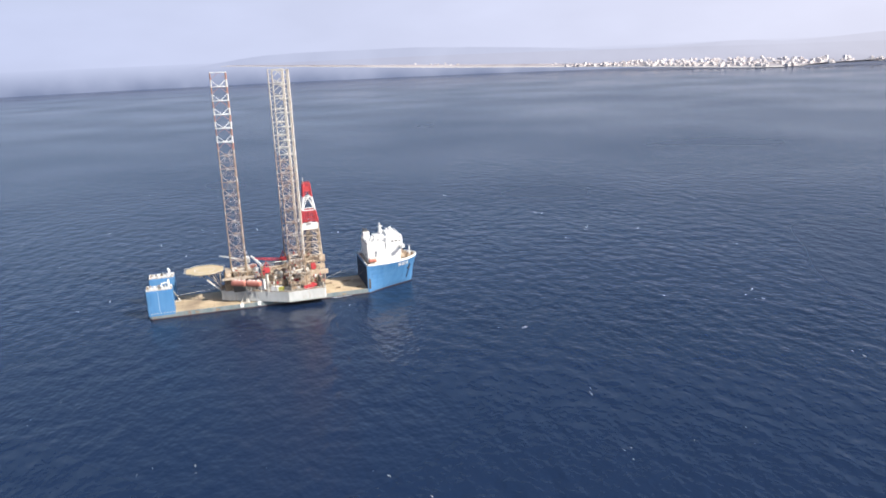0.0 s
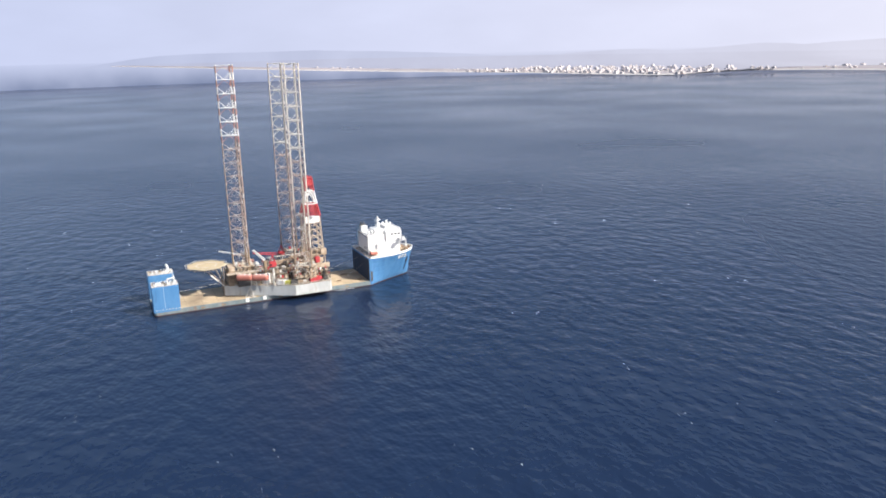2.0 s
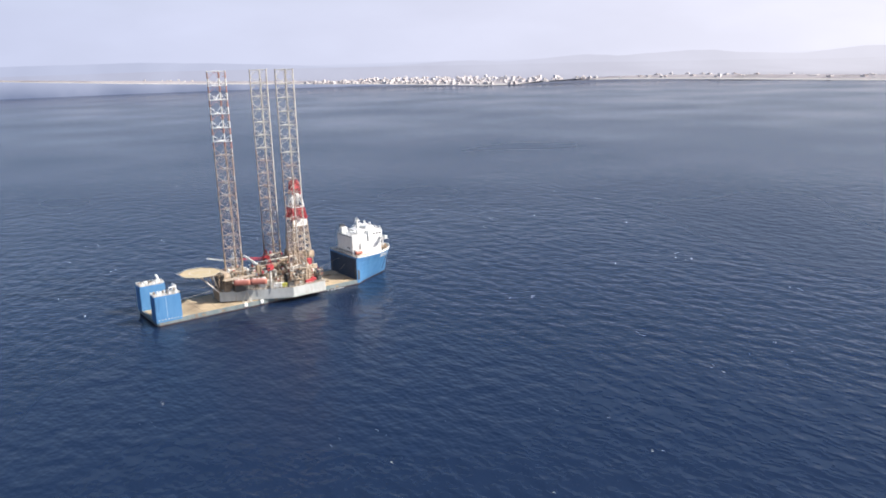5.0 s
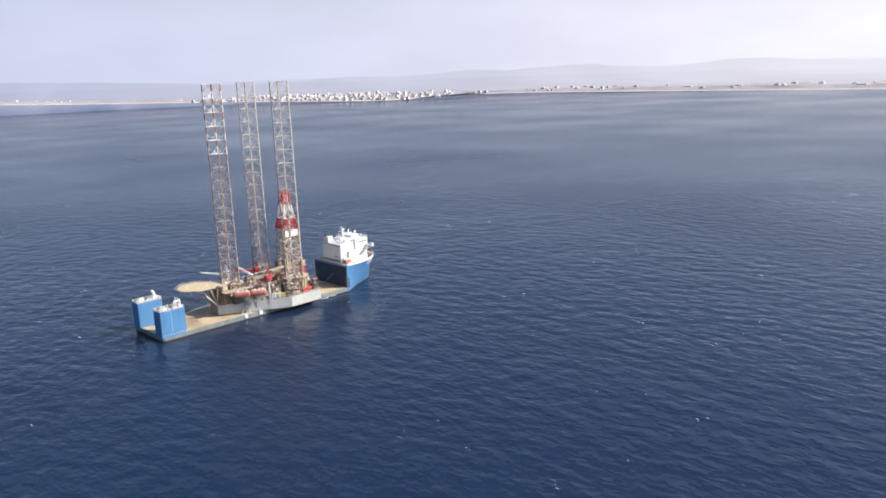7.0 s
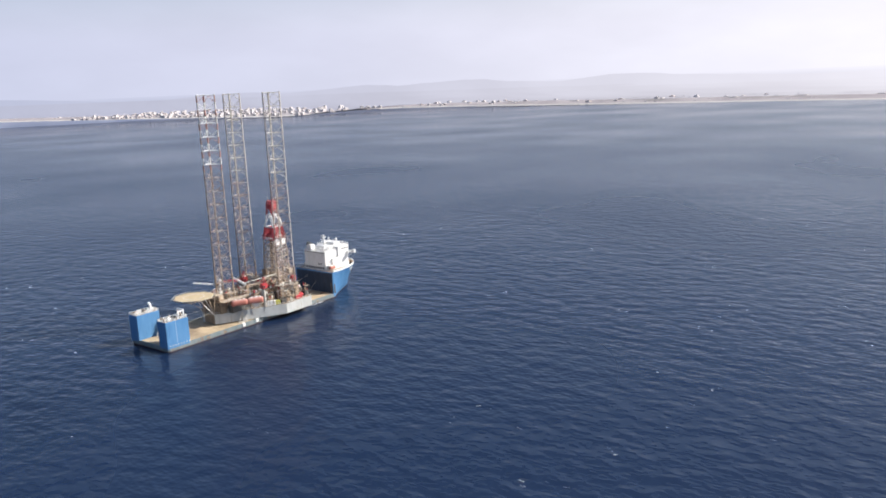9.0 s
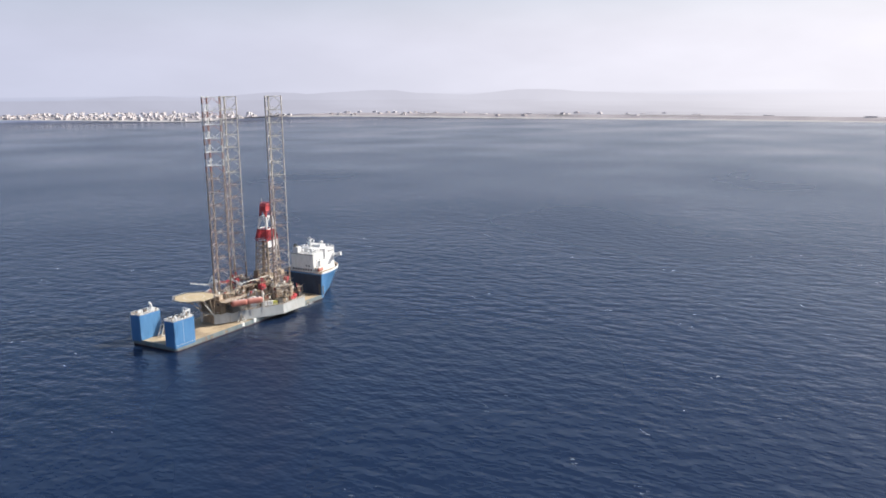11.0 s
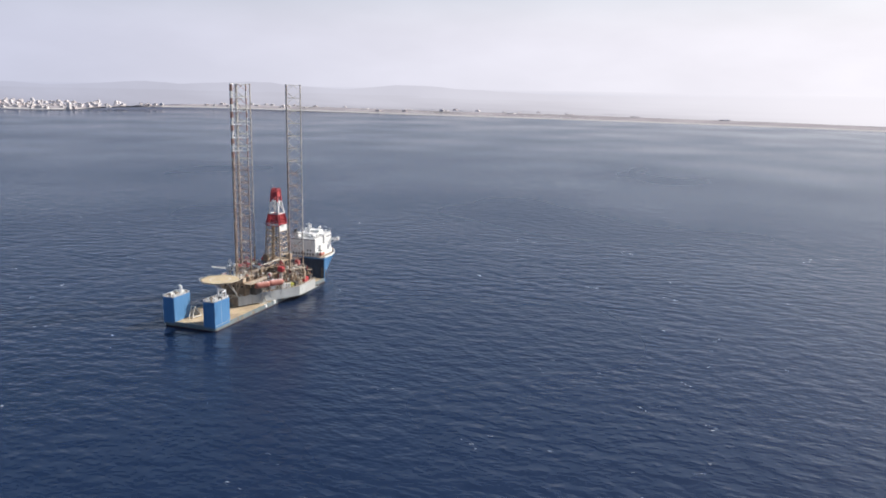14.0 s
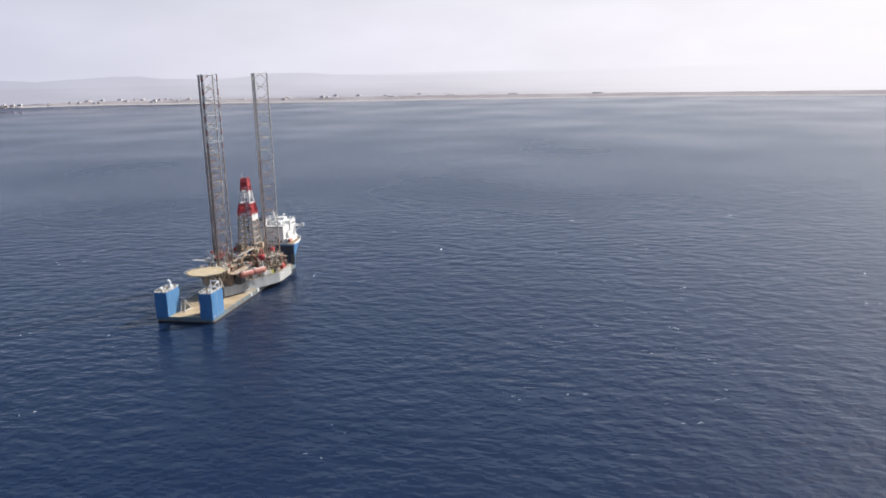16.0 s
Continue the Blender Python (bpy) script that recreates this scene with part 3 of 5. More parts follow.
part("bow_bulkhead", box(B(), 122.9, 123.0, -16.7, 16.7, DECK_Z + 0.2, TOP_Z - 0.8), NAVY, ship, "navy bulkhead behind the cargo deck, darkened for shade")
for i in range(9):
    yy = -13.0 + i * 3.1
    part("bulkhead_stiffener", box(B(), 122.8, 122.95, yy, yy + 0.14, DECK_Z + 0.4, TOP_Z - 0.9), NAVY, ship)
for y in (-16.3, 14.7):
    part("bulkhead_recess", box(B(), 122.84, 123.04, y, y + 1.6, DECK_Z + 0.5, DECK_Z + 7.5), DARK, ship, "dark recess at the foot of the bow")
part("stepped_recess", box(B(), 123.6, 124.9, -17.27, -17.05, DECK_Z + 0.2, DECK_Z + 6.4), DARK, ship, "dark recess in the bow side")


def half_at(x, z):
    """The hull's half breadth at x and height z in the bow."""
    bow = float(np.interp(z, (DECK_Z, 5, 8, 11, 14, TOP_Z), (154.6, 154.9, 155.5, 156.2, 157.1, 158.2)))
    a = (x - 124) / (bow - 124)
    along = (0, 0.15, 0.3, 0.45, 0.6, 0.75, 0.87, 0.95, 0.99, 1.0)
    full = np.interp(a, along, (1.0, 0.995, 0.97, 0.91, 0.81, 0.65, 0.44, 0.24, 0.08, 0.0))
    fine = np.interp(a, along, (1.0, 0.82, 0.65, 0.5, 0.36, 0.23, 0.12, 0.05, 0.02, 0.0))
    k = (z / 17.0) ** 0.9
    return float(17.3 * (full * k + fine * (1 - k)))


for side in (-1, 1):
    for x in (144.4, 147.0, 149.5):
        for dx, w, h, dz in ((0, 1.7, 0.45, 0), (0, 1.7, 0.45, 0.95), (-0.6, 0.45, 1.9, -0.45), (0.6, 0.45, 1.3, -0.75)):
            z = 14.9 + dz
            m = B()
            quads = []
            for push in (0.0, 0.25):
                quads.append([m.verts.new((x + dx + sx * w / 2, side * (half_at(x + dx + sx * w / 2, z + sz * h / 2) + push), z + sz * h / 2)) for sx, sz in ((-1, -1), (1, -1), (1, 1), (-1, 1))])
            m.faces.new(quads[0][::-1]), m.faces.new(quads[1])
            for i in range(4):
                m.faces.new((quads[0][i], quads[0][(i + 1) % 4], quads[1][(i + 1) % 4], quads[1][i]))
            part("name_stroke", m, WHITE, ship, "white stroke of the ship's name")
    rings = []
    for i in range(9):
        z = 3.6 + i * 1.15
        x = 149.6 + i * 0.28
        rings.append([(x, side * (half_at(x, z) - 0.2), z), (x + 1.1, side * (half_at(x + 1.1, z) - 0.2), z), (x + 1.1, side * (half_at(x + 1.1, z) + 0.08), z), (x, side * (half_at(x, z) + 0.08), z)])
    part("bow_pocket", loft(B(), rings), NAVY, ship, "dark strip down the bow")
    m = B()
    y = half_at(151.8, 12.4)
    rod(m, (151.8, side * (y + 0.3), 12.8), (151.5, side * (half_at(151.5, 10.4) + 0.4), 10.4), 0.3)
    rod(m, (150.7, side * (half_at(150.7, 10.4) + 0.4), 10.5), (152.3, side * (half_at(152.3, 10.4) + 0.4), 10.4), 0.35)
    part("anchor", m, DARK, ship, "dark anchor")

# row of openings at the foot of the deckhouse, facing aft
for i in range(8):
    part("deck_opening", box(B(), 125.3, 125.38, -7.6 + i * 2.2, -6.3 + i * 2.2, 17.7, 19.2), DARK, ship, "dark opening in the white deckhouse")
# deckhouse, in steps
house = part("deckhouse", box(B(), 125.4, 140.5, -8.9, 10.6, TOP_Z, 29.4, 0.2), WHITE, ship, "white stepped accommodation block")
part("lower_house", box(B(), 126.5, 145.5, -11.6, 12.0, TOP_Z, 20.2, 0.15), WHITE, ship, "white lower deckhouse")
part("middle_house", box(B(), 131, 146.3, -10.4, 10.8, 20.2, 24.2, 0.15), WHITE, ship)
bridge = part("bridge", box(B(), 137, 147.6, -9.8, 10.2, 24.2, 31.2, 0.2), WHITE, ship, "white wheelhouse with wings")
part("top_house", box(B(), 131.5, 139.8, -5.4, 6.2, 29.4, 31.8, 0.15), WHITE, ship)
part("monkey_island", box(B(), 138.6, 144.5, -4.8, 5.2, 31.2, 33.4, 0.15), WHITE, ship)
for side in (-1, 1):
    y0, y1 = sorted((side * 9.4, side * 16.6))
    part("bridge_wing", box(B(), 145.4, 147.4, y0, y1, 26.0, 26.4), WHITE, bridge)
    y0, y1 = sorted((side * 14.8, side * 16.6))
    part("wing_cab", box(B(), 145.5, 147.3, y0, y1, 26.4, 28.2, 0.1), WHITE, bridge)
    part("wing_rail", rail(B(), [(145.5, side * 9.9), (145.5, side * 16.5), (147.3, side * 16.5), (147.3, side * 9.9)], 26.4, 1.1, 2.0, 0.08), WHITE, bridge)
    part("wing_strut", rod(B(), (146.2, side * 10.2, 23.2), (146.2, side * 14.6, 26.0), 0.2, 6), WHITE, bridge)
for i in range(8):
    y = -8.6 + i * 2.3
    part("window_pane", box(B(), 147.58, 147.66, y, y + 1.8, 28.6, 29.9), GLASS, bridge, "dark bridge window")
for y in (-9.83, 10.17):
    for i in range(3):
        part("window_pane", box(B(), 140.5 + i * 2.3, 142.0 + i * 2.3, y - 0.02, y + 0.08, 28.8, 29.7), GLASS, bridge, "dark bridge window")
for y in (-5.6, -3.4):
    part("porthole", box(B(), 125.34, 125.42, y, y + 0.9, 20.6, 21.7), GLASS, house, "small dark window")
for z in (21.8, 24.6):
    for i in range(3):
        x = 128.5 + i * 3.4
        part("porthole", box(B(), x, x + 0.6, -8.96, -8.88, z, z + 0.7), GLASS, house, "small dark window")
for i in range(7):
    y = -8 + i * 2.6
    part("deck_door", box(B(), 126.44, 126.52, y, y + 1.0, 17.2, 19.2), DARK, ship, "dark opening at the foot of the house")
part("roof_rail", rail(B(), [(125.5, 10.4), (125.5, -8.7), (140.3, -8.7)], 29.4, 1.2, 1.9, 0.1), WHITE, house)
part("roof_rail", rail(B(), [(137.2, -9.6), (147.4, -9.6), (147.4, 10.0), (137.2, 10.0)], 31.2, 1.1, 1.9, 0.09), WHITE, bridge)
part("deck_rail", rail(B(), [(131.2, -10.2), (137.0, -10.2)], 24.2, 1.1, 1.9, 0.08), WHITE, house)
part("roof_gutter", box(B(), 125.1, 125.35, -8.7, 10.4, 28.6, 28.9), DARK, house, "dark ledge below the roof")
funnel = part("funnel", box(B(), 126.0, 130.0, 4.6, 9.0, 29.4, 33.2, 0.2), WHITE, ship, "white funnel with dark pipes")
part("funnel_top", box(B(), 125.9, 130.1, 6.6, 9.1, 33.2, 33.8, 0.15), DARK, funnel, "black funnel top")
for x, y in ((126.8, 7.4), (128.6, 7.4), (127.2, 8.4)):
    part("exhaust_pipe", rod(B(), (x, y, 33.6), (x - 0.3, y, 35.4), 0.35, 8), DARK, funnel)
for x, y, w, h in ((127.4, 1.4, 1.2, 1.9), (128.0, -3.0, 1.6, 1.5), (131.0, -7.0, 1.0, 2.2), (133.8, -6.8, 1.2, 1.6), (127.0, -6.6, 0.9, 2.0), (141.5, 7.6, 1.2, 2.2), (144.6, -7.2, 1.0, 1.8)):
    z = 29.4 if x < 137 else 31.2
    m = rod(B(), (x, y, z), (x, y, z + h), w * 0.35, 8)
    rod(m, (x, y, z + h), (x, y, z + h + 0.5), w * 0.7, 8, w * 0.5)
    part("vent", m, WHITE, ship, "white mushroom vent on the roof")
m = B()
rod(m, (136.0, 1.8, 31.8), (136.0, 1.8, 37.0), 0.85, 8, 0.6), rod(m, (136.0, 1.8, 36.8), (136.0, 1.8, 39.2), 0.3, 6)
rod(m, (136.0, -1.6, 35.2), (136.0, 5.2, 35.2), 0.22), rod(m, (134.6, 1.8, 36.8), (137.8, 1.8, 36.8), 0.32), rod(m, (136.0, -0.4, 37.8), (136.0, 4.0, 37.8), 0.28)
box(m, 135.2, 137.2, 0.6, 3.0, 33.4, 34.0), rod(m, (137.0, 1.8, 33.6), (137.0, 1.8, 35.0), 0.55, 8)
part("radar_mast", m, WHITE, ship, "white radar mast")
for x, y, z, r in ((129.4, -5.2, 29.4, 1.1), (142.6, 3.9, 33.4, 0.7), (142.4, -3.4, 33.4, 0.9)):
    m = B()
    bmesh.ops.create_icosphere(m, subdivisions=2, radius=r, matrix=Matrix.Translation((x, y, z + r + 0.8)))
    rod(m, (x, y, z), (x, y, z + 1.0), 0.3)
    part("satellite_dome", m, WHITE, ship, "white satellite dome", smooth=True)
for x, y, z, h in ((127.2, 1.2, 29.4, 3.0), (130.5, -7.9, 29.4, 2.8), (139.2, -4.0, 33.4, 2.6), (143.6, 4.6, 33.4, 2.4), (146.6, -8.8, 31.2, 2.2), (146.6, 9.0, 31.2, 2.0)):
    part("antenna", rod(B(), (x, y, z), (x, y, z + h), 0.15, 5), WHITE, ship)
# mooring gear crowded on the foredeck
for k, (x, y) in enumerate(((149.5, -7.4), (149.5, 7.4), (152.6, -4.2), (152.6, 4.2), (147.2, -10.6), (147.2, 10.6), (155.6, 0.0))):
    m = B()
    for dy in (-0.6, 0.6):
        rod(m, (x, y + dy, TOP_Z), (x, y + dy, TOP_Z + 1.3), 0.32, 8), rod(m, (x, y + dy, TOP_Z + 1.3), (x, y + dy, TOP_Z + 1.5), 0.42, 8)
    part("bollard", m, (BROWN, DARK, TAN)[k % 3], ship, "worn pair of mooring bollards")
for x, y in ((151.0, -8.2), (151.0, 8.2), (150.6, 0.0)):
    m = B()
    rod(m, (x, y - 1.0, 18.2), (x, y + 1.0, 18.2), 0.7, 10)
    for dy in (-1.2, 1.2):
        rod(m, (x, y + dy - 0.1, 18.2), (x, y + dy + 0.1, 18.2), 1.0, 10), box(m, x - 0.7, x + 0.7, y + dy - 0.2, y + dy + 0.2, TOP_Z, 18.0)
    part("mooring_winch", m, BROWN, ship, "brown mooring winch")
m = B()
rod(m, (154.0, 0, TOP_Z), (154.0, 0, 23.0), 0.45, 8, 0.25), rod(m, (154.0, -1.4, 21.2), (154.0, 1.4, 21.2), 0.15), box(m, 153.3, 154.7, -0.8, 0.8, 19.0, 19.3)
part("foremast", m, WHITE, ship, "white foremast")
for x, y in ((148.4, -3.0), (148.4, 3.0)):
    m = B()
    rod(m, (x, y - 1.4, 18.3), (x, y + 1.4, 18.3), 0.8, 10), box(m, x - 1.2, x + 1.2, y - 1.7, y - 1.3, 17.1, 18.9), box(m, x - 1.2, x + 1.2, y + 1.3, y + 1.7, 17.1, 18.9)
    part("windlass", m, TAN, ship, "tan anchor windlass")


def boat(m, at, length, width, height, axis=0.0):
    """An enclosed lifeboat: rounded ends, keel below, canopy above."""
    rings = []
    for i in range(17):
        f = -1 + 2 * i / 16
        w = math.sqrt(max(0.35, 1 - abs(f) ** 12))
        ring = []
        for k in range(16):
            a = 2 * math.pi * k / 16
            yy = math.copysign(abs(math.cos(a)) ** 0.6, math.cos(a)) * width / 2 * w
            zz = math.copysign(abs(math.sin(a)) ** 0.6, math.sin(a)) * height / 2 * (0.55 + 0.45 * w)
            ring.append(Vector((f * length / 2, yy, zz)))
        rings.append([Matrix.Rotation(axis, 3, "Z") @ p + Vector(at) for p in ring])
    return loft(m, rings)


def lifeboat(name, at, length, axis, label, stand, wide=3.2):
    ob = thing(name, (at[0], at[1], stand), label, "lifeboat", name + "s on their davits")
    part("shell", boat(B(), at, length, wide, wide, axis), ORANGE, ob, "orange shell", smooth=True)
    part("canopy", boat(B(), (at[0], at[1], at[2] + wide * 0.24), length * 0.9, wide * 0.86, wide * 0.76, axis), CANOPY, ob, "paler canopy", smooth=True)
    c, q = math.cos(axis), math.sin(axis)
    for f in (-0.33, 0.33):
        m = B()
        px, py = at[0] + c * length * f - q * 0, at[1] + q * length * f
        nx, ny = -q, c
        rod(m, (px + nx * 2.4, py + ny * 2.4, stand), (px + nx * 2.0, py + ny * 2.0, at[2] + 2.2), 0.2)
        rod(m, (px + nx * 2.0, py + ny * 2.0, at[2] + 2.2), (px, py, at[2] + 2.0), 0.2)
        rod(m, (px, py, at[2] + 2.0), (px, py, at[2] + 1.2), 0.06, 4)
        part("davit", m, PALE, ob, "pale davit arm")
    m = B()
    for f in (-0.2, 0.05, 0.3):
        px, py = at[0] + c * length * f, at[1] + q * length * f
        box(m, px - 0.5, px + 0.5, py - 0.4, py + 0.4, at[2] + wide * 0.55, at[2] + wide * 0.7)
    part("hatch", m, WHITE, ob)
    return ob


lifeboat("ship_lifeboat", (127.6, -12.9, 19.2), 5.0, 0.0, "orange lifeboat hung beside the white deckhouse", TOP_Z + 0.1, 2.2)

# ---- the jack-up rig on its deck ----
rig = thing("jack_up_drilling_rig", (66, 0, DECK_Z + 0.12), "pale grey jack-up rig with three tall lattice legs", "drilling rig")
RIG_LO, RIG_UP = 3.2, 9.2
RIG_HULL = [(37, -5.2), (74.6, -25.4), (95.8, -24.9), (96.6, -24.0), (96.6, 25.8), (95.8, 26.7), (74.6, 27.2), (37, 6.6)]
rhull = part("rig_hull", prism(B(), RIG_HULL, RIG_LO, RIG_UP), GREYHULL, rig, "pale grey three-cornered hull")
# brown plate added to darken this end, which faces away from the sun
part("bow_face", box(B(), 36.86, 36.99, -4.5, 4.5, RIG_LO + 0.2, RIG_UP - 0.2), BROWN, rhull, "brown plate on the hull end, standing in for shade")
inner = [(66 + (x - 66) * 0.985, 0.9 + (y - 0.9) * 0.975) for x, y in RIG_HULL]
part("main_deck", prism(B(), inner, RIG_UP, RIG_UP + 0.1), BROWN, rhull, "worn brown main deck")
m = B()
rail(m, RIG_HULL + RIG_HULL[:1], RIG_UP, 1.2, 2.4, 0.07)
part("railing", m, PALE, rhull)
for (ax, ay), (bx, by) in zip(RIG_HULL, RIG_HULL[1:] + RIG_HULL[:1]):
    length = math.hypot(bx - ax, by - ay)
    if length > 5:
        n = int(length / 3.2)
        for i in range(1, n):
            px, py = ax + (bx - ax) * i / n, ay + (by - ay) * i / n
            ux, uy = (bx - ax) / length, (by - ay) / length
            part("hull_frame", prism(B(), [(px - ux * .05 + uy * .05, py - uy * .05 - ux * .05), (px + ux * .05 + uy * .05, py + uy * .05 - ux * .05),
                 (px + ux * .05 - uy * .05, py + uy * .05 + ux * .05), (px - ux * .05 - uy * .05, py - uy * .05 + ux * .05)], RIG_LO + 0.1, RIG_UP - 0.1), GREYHULL, rhull)
for i in range(10):      # timber blocks under the hull
    x = 42 + i * 5.4
    w = min(14.5, (x - 37) * 0.57 + 4)
    block = part("timber_block", box(B(), x, x + 0.9, -w, w, DECK_Z + 0.12, RIG_LO), BROWN, None)
    tagged(block, "brown timber bearer under the rig hull", "timber", "bearers under the rig")


def a_frame(at, turn):
    """A welded stay that holds the rig's hull to the deck."""
    ob = thing("sea_fastening", (at[0], at[1], DECK_Z + 0.12), "pale steel A-shaped stay against the rig hull", "brace", "stays on the deck")
    m = B()
    c, q = math.cos(turn), math.sin(turn)
    for f in (-2.6, 2.6):
        rod(m, (at[0] + c * f + q * 1.6, at[1] + q * f - c * 1.6, DECK_Z + 0.1), (at[0], at[1], DECK_Z + 6.0), 0.36, 6)
    rod(m, (at[0], at[1], DECK_Z + 0.1), (at[0], at[1], DECK_Z + 6.2), 0.4, 6)
    part("stay", m, PALE, ob)
    m = B()
    box(m, at[0] - 2.4, at[0] + 2.4, at[1] - 1.8, at[1] - 0.2, DECK_Z + 0.12, DECK_Z + 0.4)
    part("foot_plate", m, PALE, ob)


a_frame((50.5, -13.0), radians(-30)), a_frame((50.5, 13.0), radians(210)), a_frame((58, 15.0), radians(210))

LEGS = [(49.9, 0.8), (83.0, -16.8), (83.4, 20.0)]
BAY, LEG_TOP, LEG_R = 7.85, 135.7, 5.75


def leg(cx, cy, banded):
    corner = [(cx + LEG_R * math.cos(a), cy + LEG_R * math.sin(a)) for a in (math.pi, math.pi / 3, -math.pi / 3)]
    levels = [LEG_TOP - 0.4 - BAY * k for k in range(17)]
    white_from = 92.0 if banded else 88.0
    tan_work, white_work, reds = B(), B(), []
    for z in levels:
        red_work = B()
        reds.append(red_work)
        for i in range(3):
            a, b = Vector((*corner[i], z)), Vector((*corner[(i + 1) % 3], z))
            mid = (a + b) / 2
            up = Vector((0, 0, BAY / 2))
            over, under = (white_work, red_work if banded else white_work) if z > white_from else (tan_work, tan_work)
            thin = 0.09 if under is red_work else 0.1
            rod(over, a, b, 0.15 if z < white_from else 0.2, 5)
            if z < levels[0] - 1:
                rod(over, mid, a + up, 0.11, 5), rod(over, mid, b + up, 0.11, 5)
            if z > 8:
                rod(under, mid, a - up, thin, 5), rod(under, mid, b - up, thin, 5)
        if z < white_from:      # lighter struts between the bays
            for i in range(3):
                a, b = Vector((*corner[i], z - BAY / 2)), Vector((*corner[(i + 1) % 3], z - BAY / 2))
                rod(tan_work, a, b, 0.07, 4)
                rod(tan_work, a.lerp(b, 0.25), a.lerp(b, 0.5) + Vector((0, 0, BAY / 2)), 0.065, 4), rod(tan_work, a.lerp(b, 0.75), a.lerp(b, 0.5) + Vector((0, 0, BAY / 2)), 0.065, 4)
        inner = [(Vector((*corner[i], z)) + Vector((*corner[(i + 1) % 3], z))) / 2 for i in range(3)]
        for i in range(3):
            rod(white_work if z > white_from else tan_work, inner[i], inner[(i + 1) % 3], 0.1, 4)
    body = part("leg", tan_work, LEGTAN, rig, "tall three-sided lattice leg, white above and rusty tan below")
    part("upper_bracing", white_work, WHITE if banded else PALE, body, "white painted bracing")
    for work in reds:
        if work.verts:
            part("red_bracing", work, RUSTRED, body, "faded red bracing")
        else:
            work.free()
    for x, y in corner:
        part("chord", rod(B(), (x, y, RIG_LO - 0.4), (x, y, white_from), 0.34, 8), LEGTAN if banded or x < cx else PALE, body)
        part("chord_sleeve", rod(B(), (x, y, RIG_UP), (x, y, 30.0), 0.5, 8), BROWN, body, "rust-brown greased foot of a chord")
        if banded:
            for z in levels:
                if z > white_from:
                    part("white_band", rod(B(), (x, y, z - 0.3), (x, y, min(LEG_TOP, z + BAY / 2)), 0.4, 8), WHITE, body, "white painted chord band")
                    part("red_band", rod(B(), (x, y, z - BAY / 2), (x, y, z - 0.3), 0.38, 8), RUSTRED, body, "faded red chord band")
        else:
            part("upper_chord", rod(B(), (x, y, white_from), (x, y, LEG_TOP), 0.38, 8), PALE, body)
        # toothed racks on the chord
        ux, uy = (x - cx) / LEG_R, (y - cy) / LEG_R
        rk = B()
        for sgn in (-1, 1):
            px, py = x - uy * 0.42 * sgn, y + ux * 0.42 * sgn
            box(rk, px - 0.09, px + 0.09, py - 0.09, py + 0.09, RIG_LO, LEG_TOP - 0.2)
        part("rack", rk, LEGTAN if not banded else BROWN, body)
    return corner


for i, (cx, cy) in enumerate(LEGS):
    corner = leg(cx, cy, i == 0)
    # jacking frame round the leg
    for x, y in corner:
        m = B()
        ux, uy = (x - cx) / LEG_R, (y - cy) / LEG_R
        for sgn in (-1, 1):
            px, py = x + ux * 0.6 - uy * 1.6 * sgn, y + uy * 0.6 + ux * 1.6 * sgn
            rod(m, (px, py, RIG_UP), (px, py, 18.6), 0.28, 6)
            rod(m, (px, py, RIG_UP), (px - uy * 2.6 * sgn, py + ux * 2.6 * sgn, 17.8), 0.2, 5)
            for z in (12.2, 14.2, 16.2):
                box(m, px - 0.6, px + 0.6, py - 0.6, py + 0.6, z - 0.6, z + 0.6)
        rod(m, (x - uy * 3.6, y + ux * 3.6, 18.5), (x + uy * 3.6, y - ux * 3.6, 18.5), 0.26, 6)
        jack = part("jacking_frame", m, TAN, rig, "tan steel jacking frame round a leg")
    ring = B()
    for a, b in zip(corner, corner[1:] + corner[:1]):
        rod(ring, (*a, 18.7), (*b, 18.7), 0.35, 6), rod(ring, (*a, 14.0), (*b, 18.7), 0.22, 5), rod(ring, (*b, 14.0), (*a, 18.7), 0.22, 5)
    part("top_ring", ring, PALE, jack)

# helideck over the rig's narrow end
HX, HY, HZ = 28.7, 1.6, 21.3
octagon = [(HX + 11.5 * math.cos(math.pi / 8 + i * math.pi / 4), HY + 11.5 * math.sin(math.pi / 8 + i * math.pi / 4)) for i in range(8)]
heli = part("helideck", prism(B(), octagon, HZ - 0.5, HZ), HELI, rig, "sandy octagonal helicopter deck on struts")
m = B()
for i in range(8):
    a, b = octagon[i], octagon[(i + 1) % 8]
    out = lambda p, k, z: (HX + (p[0] - HX) * k, HY + (p[1] - HY) * k, z)
    rod(m, out(a, 1.1, HZ + 0.25), out(b, 1.1, HZ + 0.25), 0.1, 4)
    for f in (0.0, 0.2, 0.4, 0.6, 0.8):
        p = (a[0] + (b[0] - a[0]) * f, a[1] + (b[1] - a[1]) * f)
        rod(m, out(p, 1.0, HZ - 0.2), out(p, 1.1, HZ + 0.25), 0.07, 4)
part("safety_net_frame", m, PALE, heli)
for r0, r1, n in ((5.6, 6.1, 40),):
    m = B()
    for i in range(n):
        a0, a1 = 2 * math.pi * i / n, 2 * math.pi * (i + 1) / n
        v = [m.verts.new((HX + r * math.cos(a), HY + r * math.sin(a), HZ + 0.01)) for r, a in ((r0, a0), (r1, a0), (r1, a1), (r0, a1))]
        m.faces.new(v)
    part("landing_circle", m, PALE, heli, "pale worn landing circle")
m = B()
